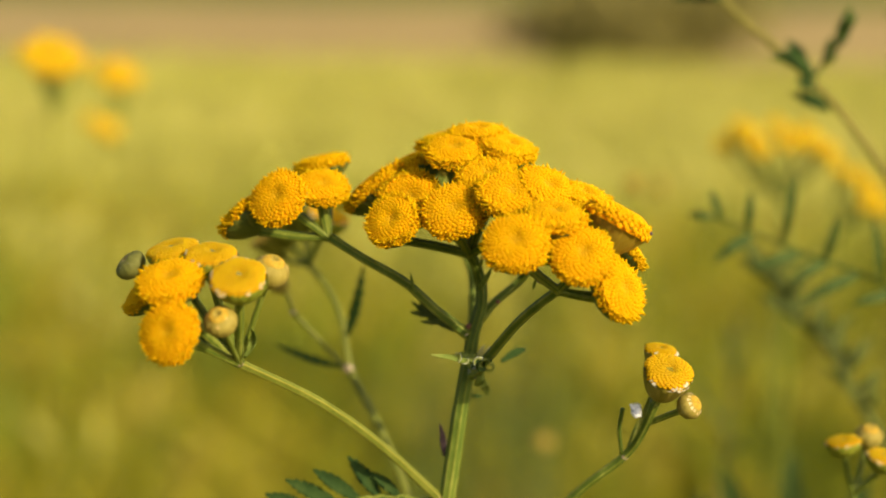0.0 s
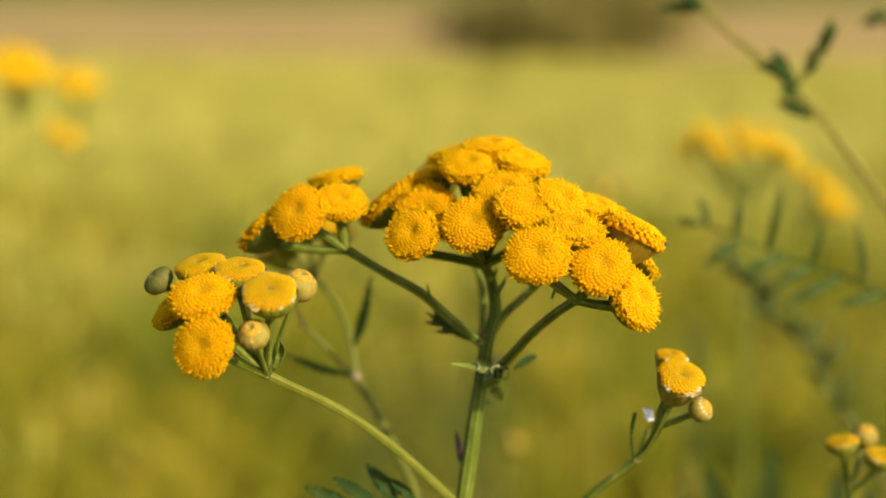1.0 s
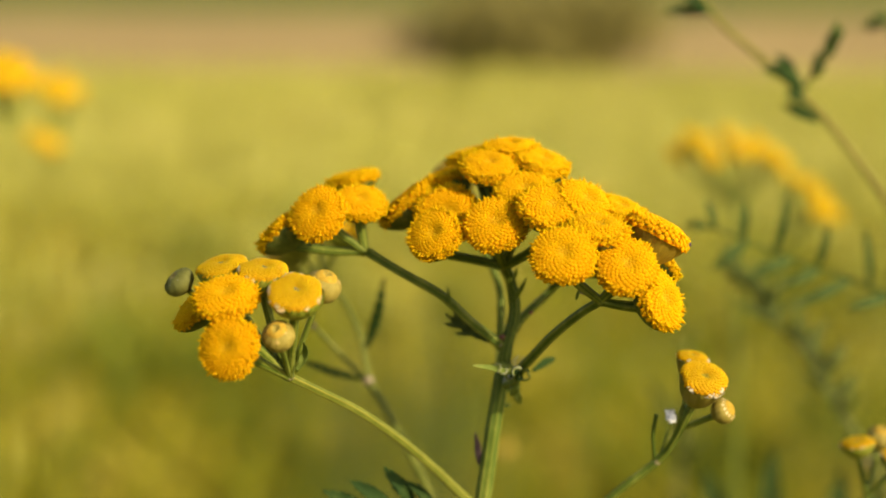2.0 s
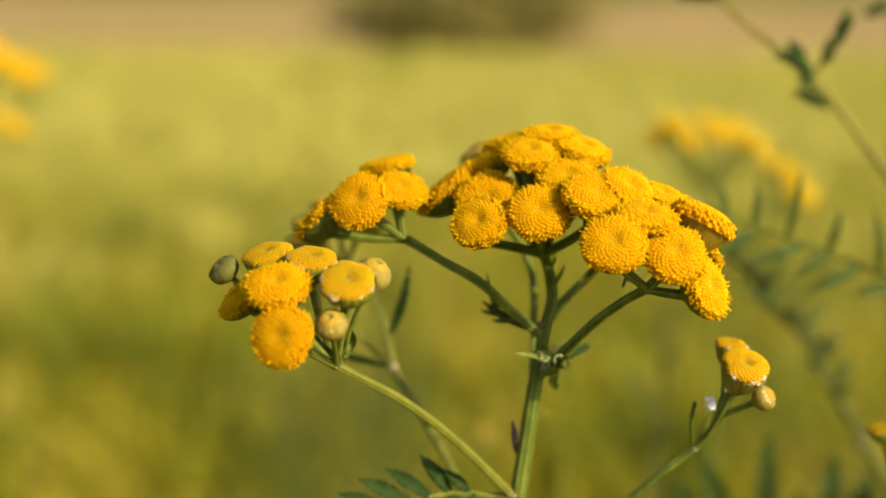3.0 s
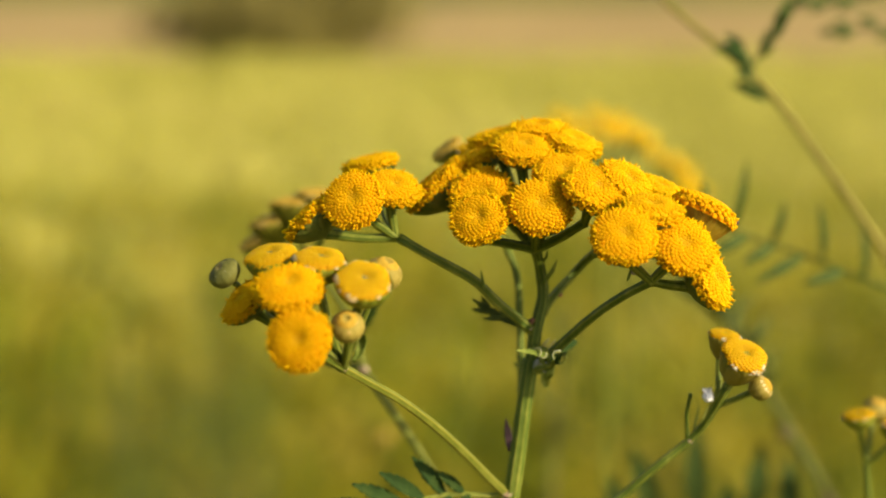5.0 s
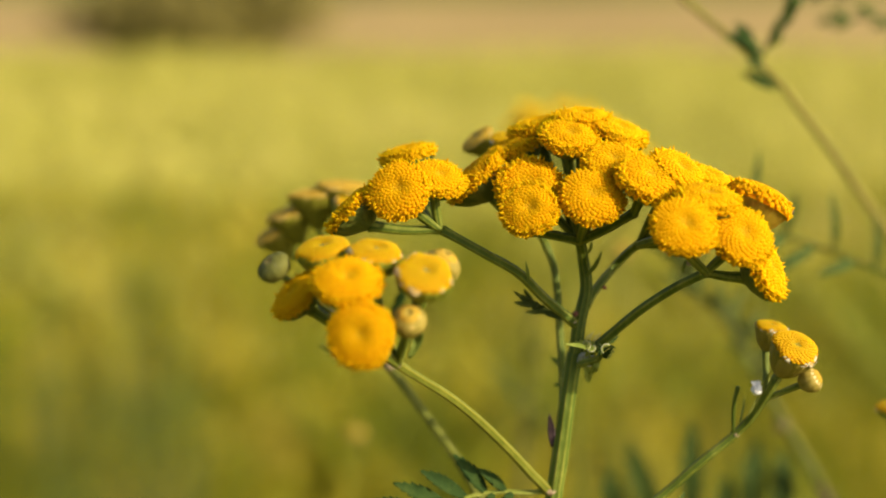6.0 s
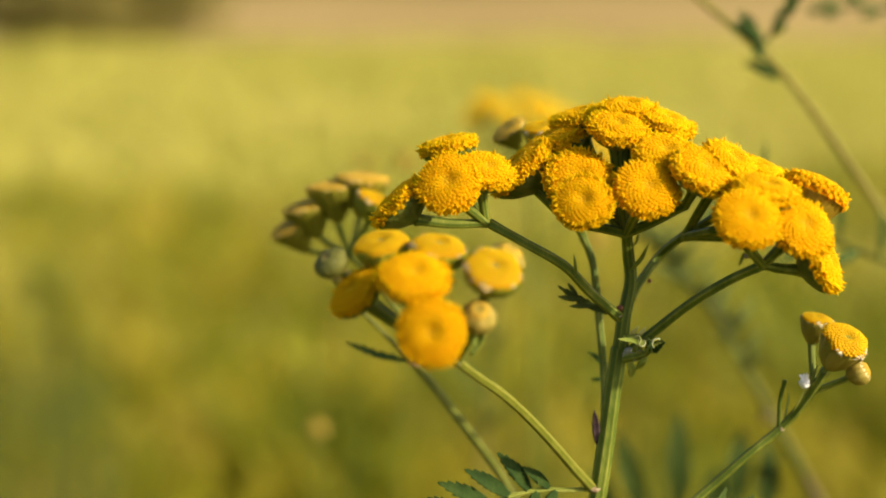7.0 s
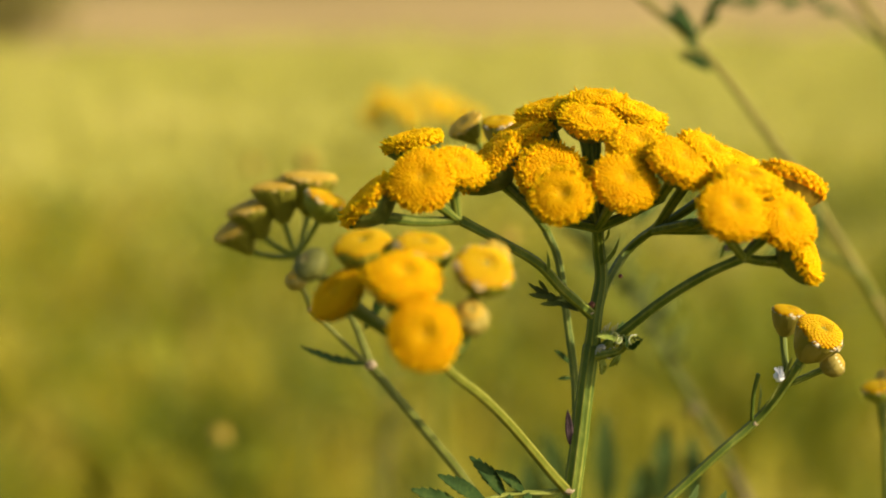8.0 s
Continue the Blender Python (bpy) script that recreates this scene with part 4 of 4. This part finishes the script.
flower(back, (-3.46, 3.35, 80.04), (-0.45, -0.35, 0.80), 0.17, "bud")

stalk("branch", tansy, [(-0.12, -0.05, 77.80), (-0.04, 0.15, 78.37), (0.02, 0.40, 78.93), (0.05, 0.80, 79.65), (0.05, 1.20, 80.47), (-0.07, 1.40, 80.89)], 0.06, 0.055)
hub = (-0.07, 1.40, 80.91)
stalk("branch", tansy, [hub, (-0.29, 1.60, 81.21), (-0.49, 1.90, 81.42), (-0.65, 2.10, 81.57)], 0.055, 0.045)
top = (-0.65, 2.10, 81.56)
flower(tansy, (Vector((-0.93, 2.71, 82.32)) + Vector((0, 0.1, 0.06))), (-0.60, -0.10, 0.76), 0.30, "young", top, 0.04, label="greenish budding flower head with a creamy rim")
flower(tansy, (-0.55, 2.18, 82.47), (-0.1, -0.15, 0.97), 0.27, "bell", top, 0.04)
leaflet("bract", tansy, (0.24, 1.20, 78.92), (-0.01, 1.20, 79.14), 0.1, (0, -0.8, 0.4), 0.4, seed=51)
leaflet("bract", tansy, (0.23, 1.10, 78.72), (0.02, 1.10, 78.72), 0.07, (0, -0.8, 0.4), 0.4, seed=52)

# tall dry stem leaning in from the side
tall = thing("tansy_plant", (0.17, 0.08, 0.0), "tall leaning tansy stem with small dark green leaves", "flower")
stalk("lower_stem", tall, [(17.0, 8.0, -2.0), (15.5, 7.6, 30.0), (12.5, 7.4, 58.0), (10.47, 8.07, 76.38)], 0.2, 0.11, mats=[TALLSTEM, TALLSTEM], steps=10, sides=15, swell=0)
stalk("main_stem", tall, [(10.47, 8.07, 76.38), (9.61, 8.48, 77.93), (8.74, 8.89, 79.44), (6.82, 9.33, 82.12), (5.90, 9.54, 83.12), (5.29, 9.84, 83.67), (4.34, 10.15, 84.46), (3.94, 10.35, 85.09),
                         (3.65, 10.45, 85.88)], 0.10, 0.05, mats=[TALLSTEM, TALLSTEM], label="brownish ribbed stem")
for k, (b, t, w) in enumerate([((5.87, 9.54, 83.20), (5.27, 9.44, 83.62), 0.26), ((5.99, 9.54, 83.07), (5.34, 9.14, 83.68), 0.22),
                               ((6.29, 9.45, 82.51), (5.53, 9.38, 82.83), 0.24), ((6.15, 9.40, 82.73), (5.76, 9.12, 82.64), 0.2), ((5.82, 9.54, 83.24), (5.42, 9.54, 83.86), 0.24), ((5.75, 9.54, 83.32), (5.10, 9.14, 83.55), 0.22), ((6.03, 9.45, 82.96), (5.57, 9.14, 83.04), 0.24), ((4.10, 10.15, 84.64), (3.20, 9.94, 84.62), 0.22),
                               ((4.15, 10.15, 84.58), (3.56, 9.74, 84.99), 0.24)]):
    leaflet("leaf", tall, b, t, w * 1.35, (0, -0.8, 0.6), 0.45, seed=60 + k, curl=0.08)
rib = stalk("leaf", tall, [(5.97, 9.54, 83.15), (6.13, 9.54, 83.41), (6.34, 9.44, 83.76), (6.50, 9.34, 84.14)], 0.04, 0.025, mats=[GROOVE, SOFTLEAF], sides=10, ribs=3,
            label="slender feathery green leaf")
for k, (b, t) in enumerate([((6.17, 9.54, 83.49), (6.25, 9.34, 83.97)), ((6.31, 9.44, 83.71), (6.61, 9.34, 84.11)), ((6.37, 9.44, 83.84), (6.45, 9.34, 84.33)), ((6.45, 9.34, 84.01), (6.69, 9.24, 84.37)),
                            ((6.49, 9.34, 84.11), (6.55, 9.24, 84.52)), ((6.11, 9.54, 83.39), (6.39, 9.34, 83.65))]):
    leaflet("leaflet", rib, b, t, 0.19, (0.1, -0.9, 0.4), 0.35, seed=190 + k, curl=0.08, mat=SOFTLEAF)
rib = stalk("leaf", tall, [(8.68, 8.28, 78.76), (7.63, 8.21, 79.20), (6.90, 8.41, 79.49), (6.20, 8.41, 79.72), (5.41, 8.41, 80.01), (4.67, 8.41, 80.31), (4.07, 8.41, 80.52)], 0.04, 0.025, mats=[GROOVE, LEAF],
            sides=10, ribs=3, label="feathery dark green leaf")
for k, (b, t) in enumerate([((5.37, 8.41, 80.02), (5.58, 8.21, 81.46)), ((6.20, 8.41, 79.72), (6.37, 8.21, 80.63)), ((7.21, 8.31, 79.40), (7.01, 8.11, 80.64)), ((4.72, 8.41, 80.27), (4.74, 8.31, 81.08)),
                            ((4.19, 8.41, 80.49), (3.97, 8.41, 81.08)), ((5.71, 8.41, 79.89), (4.78, 8.01, 79.58)), ((6.25, 8.41, 79.70), (5.50, 8.01, 79.39)), ((6.87, 8.41, 79.49), (5.70, 7.91, 79.00)),
                            ((7.63, 8.21, 79.20), (6.67, 7.80, 79.00)), ((4.82, 8.41, 80.23), (4.08, 8.11, 79.70)), ((4.07, 8.41, 80.52), (3.57, 8.41, 80.55)), ((8.01, 8.11, 79.05), (7.88, 8.01, 80.18))]):
    leaflet("leaflet", rib, b, t, 0.26 if t[2] < b[2] else 0.19, (0.1, -0.9, 0.4), 0.3, seed=140 + k, curl=0.1, mat=SOFTLEAF)
stalk("branch", tall, [(9.61, 8.48, 77.93), (9.12, 8.18, 78.44), (8.68, 8.28, 78.76)], 0.06, 0.04)

# second tall stem with drooping leaves
second = thing("tansy_plant", (0.24, 0.16, 0.0), "tall brownish tansy stem with drooping dark green leaves", "flower")
stalk("lower_stem", second, [(24.0, 16.0, -2.0), (21.0, 15.5, 36.0), (17.2, 14.4, 72.0), (14.6, 14.0, 80.50)], 0.22, 0.13, mats=[TALLSTEM, TALLSTEM], steps=10, sides=15, swell=0)
stalk("main_stem", second, [(14.6, 14.0, 80.48), (13.39, 14.0, 82.10), (12.87, 14.0, 82.79), (12.51, 14.0, 83.24), (12.13, 14.0, 83.68), (11.80, 14.0, 84.20), (11.35, 14.0, 85.20), (11.10, 14.0, 86.40)],
      0.13, 0.07, mats=[TALLSTEM, TALLSTEM], label="brownish ribbed stem")
rib = stalk("leaf", second, [(13.10, 14.0, 82.50), (12.30, 14.0, 82.97), (11.61, 14.0, 83.43), (10.61, 14.0, 83.69), (9.90, 14.0, 83.74), (9.20, 14.0, 83.68)], 0.055, 0.03, mats=[GROOVE, SOFTLEAF], sides=10, ribs=3,
            label="drooping feathery green leaf")
for k, (b, t) in enumerate([((11.61, 14.0, 83.43), (11.05, 13.9, 83.40)), ((11.10, 14.0, 83.58), (10.60, 13.9, 83.95)), ((10.61, 14.0, 83.69), (10.02, 13.8, 83.50)), ((10.20, 14.0, 83.72), (9.60, 13.9, 83.98)),
                            ((9.60, 14.0, 83.71), (9.10, 13.8, 83.50)), ((9.20, 14.0, 83.68), (8.75, 13.9, 83.62)), ((9.50, 14.0, 83.70), (9.05, 13.9, 83.88))]):
    leaflet("leaflet", rib, b, t, 0.24, (0.1, -0.9, 0.4), 0.35, seed=200 + k, curl=0.08, mat=SOFTLEAF)
rib = stalk("leaf", second, [(11.55, 14.0, 84.72), (10.80, 14.0, 84.66), (10.00, 14.0, 84.48), (9.27, 14.0, 84.33), (8.40, 14.0, 84.29)], 0.055, 0.03, mats=[GROOVE, SOFTLEAF], sides=10, ribs=3,
            label="drooping feathery green leaf")
for k, (b, t) in enumerate([((8.40, 14.0, 84.29), (7.95, 14.0, 84.20)), ((8.65, 14.0, 84.30), (8.12, 13.9, 84.42)), ((8.95, 14.0, 84.31), (8.45, 13.8, 84.12)), ((9.27, 14.0, 84.33), (8.75, 13.9, 84.52)),
                            ((9.60, 14.0, 84.38), (9.10, 13.8, 84.16)), ((9.95, 14.0, 84.46), (9.45, 13.9, 84.66))]):
    leaflet("leaflet", rib, b, t, 0.24, (0.1, -0.9, 0.4), 0.35, seed=210 + k, curl=0.08, mat=SOFTLEAF)

# soft brown stem farther back
dry = thing("tansy_plant", (0.33, 0.12, 0.0), "leafy brown-green stem behind the flowers", "flower")
foot = (9.54, 14.60, 72.57)
fx, fy, fz = foot
stalk("lower_stem", dry, [(fx + 25.0, fy, -2.0), (fx + 19.0, fy, fz * 0.45), (fx + 7.0, fy, fz * 0.82), foot], 0.2, 0.12, mats=[BROWN, BROWN], steps=10, sides=15, swell=0)
stalk("main_stem", dry, [foot, (8.58, 14.60, 74.19), (7.79, 14.60, 75.44), (7.14, 14.60, 76.55), (6.38, 14.60, 77.30), (5.82, 14.60, 77.91)], 0.12, 0.05, mats=[BROWN, GROOVE])
knob("joint", dry, (8.51, 14.55, 74.04), 0.17, BROWN, 13, 0.9)
dry_line = glide([(8.58, 14.60, 74.19), (7.79, 14.60, 75.44), (7.14, 14.60, 76.55), (6.38, 14.60, 77.30), (5.82, 14.60, 77.91), (5.50, 14.60, 78.32)], 6)
rng = random.Random(12)
for k in range(44):
    b = dry_line[5 + (k * 11) % 26]
    tip = b + Vector((rng.gauss(-0.02, 0.42), rng.gauss(0, 0.25), rng.uniform(0.35, 0.95)))
    leaflet("leaf", dry, b, tip, rng.uniform(0.18, 0.28), (0.2, -0.9, 0.3), 0.4, seed=80 + k, mat=DIMLEAF)

# young plant with a few buds beside the main one
young = thing("tansy_plant", (0.07, 0.02, 0.0), "young tansy with tawny half-open buds", "flower")
foot = (6.21, 2.00, 75.87)
stalk("lower_stem", young, down_to_ground(*foot, 0.02), 0.13, 0.06, steps=10, sides=15, swell=0)
hub = (6.08, 2.00, 77.08)
stalk("main_stem", young, [foot, (6.11, 2.00, 76.80), hub], 0.06, 0.05)
for spot, n, r, kind in (((5.87, 1.90, 78.01), (-0.15, -0.12, 0.98), 0.27, "half"), ((6.34, 2.30, 78.07), (0.1, -0.3, 0.9), 0.22, "bud"), ((6.49, 1.70, 77.85), (0.2, -0.15, 0.97), 0.29, "half")):
    flower(young, spot, n, r, kind, hub, 0.04)

# blurred flowering plants farther off
far_tansy = thing("tansy_plant", (0.10, 0.34, 0.0), "distant yellow tansy cluster above grey-green leaves", "flower")
hub = (7.65, 33.60, 77.34)
stalk("main_stem", far_tansy, down_to_ground(*hub, 0.03), 0.2, 0.10, steps=10, sides=15, swell=0)
cluster(far_tansy, hub, [(5.66, 33.80, 79.26), (6.38, 33.20, 79.65), (7.33, 33.80, 79.90), (6.72, 32.80, 79.23), (7.73, 33.20, 79.42), (8.66, 33.60, 79.26), (9.04, 33.00, 79.10),
                         (6.18, 34.60, 79.76), (8.34, 34.60, 79.62)], 0.38, seed=1)
hub2 = (9.60, 33.00, 76.56)
stalk("branch", far_tansy, [(7.97, 33.40, 74.73), (8.79, 33.20, 75.75), hub2], 0.09, 0.07, sides=12)
cluster(far_tansy, hub2, [(9.34, 33.00, 78.58), (9.85, 32.60, 78.38), (10.38, 32.80, 77.93), (10.21, 32.40, 77.51), (10.82, 33.00, 77.33)], 0.33, seed=2)
side_tansy = thing("tansy_plant", (-0.16, 0.35, 0.0), "distant yellow tansy cluster on a thin stem", "flower")
hub = (-17.79, 35.20, 79.67)
stalk("main_stem", side_tansy, down_to_ground(*hub, -0.03), 0.12, 0.05, mats=[MOSS, YELLOWSTEM], steps=10, sides=15, swell=0)
cluster(side_tansy, hub, [(-18.56, 35.00, 81.90), (-18.07, 35.40, 82.23), (-17.33, 35.00, 82.11), (-16.94, 35.20, 81.62), (-17.86, 34.40, 81.55), (-17.26, 34.40, 81.48), (-18.14, 36.20, 81.79)], 0.46, seed=3)
side_tansy2 = thing("tansy_plant", (-0.19, 0.50, 0.0), "faint yellow tansy heads deep in the meadow", "flower")
hub = (-20.06, 50.00, 76.75)
stalk("main_stem", side_tansy2, down_to_ground(*hub, -0.02), 0.12, 0.05, mats=[MOSS, YELLOWSTEM], steps=10, sides=15, swell=0)
cluster(side_tansy2, hub, [(-20.46, 50.00, 80.20), (-19.84, 50.50, 80.42), (-19.08, 50.00, 79.97), (-19.55, 49.00, 79.80), (-20.91, 50.00, 77.98), (-20.01, 49.50, 77.67)], 0.46, seed=4)

# lone yellow heads and dark leaves low in the meadow
for spot, r in (((-0.07, 30.72, 69.71), 0.32), ((6.45, 22.00, 77.15), 0.3), ((2.64, 30.00, 78.38), 0.34), ((3.75, 45.00, 76.29), 0.34)):
    lone = thing("tansy_plant", (spot[0] * CM, spot[1] * CM, 0.0), "single small tawny tansy head on a thin stem in the grass", "flower", "lone tansy heads")
    x, y, z = spot
    stalk("main_stem", lone, [(x, y, -2.0), (x + 0.5, y, z * 0.4), (x - 0.3, y, z * 0.75), (x, y, z - r)], 0.09, 0.03, steps=8, sides=12, swell=0)
    flower(lone, spot, (0.1, -0.5, 0.85), r * 0.9, "bud")
low = thing("tansy_plant", (0.065, 0.15, 0.0), "dark green feathery foliage low behind the flowers", "foliage")
foot = (6.6, 15.2, 66.0)
stalk("main_stem", low, down_to_ground(*foot, 0.02), 0.2, 0.12, steps=10, sides=15, swell=0)
for k, (b, t) in enumerate([((6.51, 15.00, 71.71), (6.43, 15.00, 74.15)), ((5.63, 15.00, 71.68), (4.76, 14.60, 73.85)), ((7.92, 15.00, 71.58), (8.13, 15.20, 73.60)), ((8.79, 15.00, 71.40), (8.90, 15.40, 73.20)),
                            ((4.68, 14.60, 71.64), (4.19, 14.20, 73.25)), ((7.14, 14.40, 71.53), (7.03, 14.00, 73.05))]):
    stalk("branch", low, [foot, Vector(foot).lerp(Vector(b), 0.55) + Vector((0, 0, -0.5)), b], 0.05, 0.035, sides=10)
    leaflet("leaf", low, b, t, 0.62, (-0.3, -0.9, 0.25), 0.2, seed=120 + k, curl=0.05, mat=SOFTLEAF)

# thin dry stem behind the main stem
stick = thing("dry_stem", (0.06, 0.33, 0.0), "thin dry brown stem with a few withered leaves", "plant")
foot = (5.85, 33.00, 66.40)
stalk("main_stem", stick, [*down_to_ground(*foot, -0.02)[:3], foot, (5.92, 33.00, 69.05), (6.12, 33.00, 70.65), (6.07, 33.00, 72.25), (6.29, 33.00, 73.53)], 0.16, 0.06, mats=[BROWN, GROOVE], steps=8, sides=12, swell=0)
for k, (b, t) in enumerate([((5.95, 33.00, 69.45), (4.62, 33.00, 71.66)), ((6.11, 33.00, 71.25), (6.40, 32.50, 72.56)), ((6.07, 33.00, 72.05), (5.76, 32.60, 73.32)), ((5.93, 33.00, 68.64), (6.70, 32.50, 69.78))]):
    leaflet("leaf", stick, b, t, 0.3, (0, -0.9, 0.3), 0.3, seed=160 + k, mat=DIMLEAF)
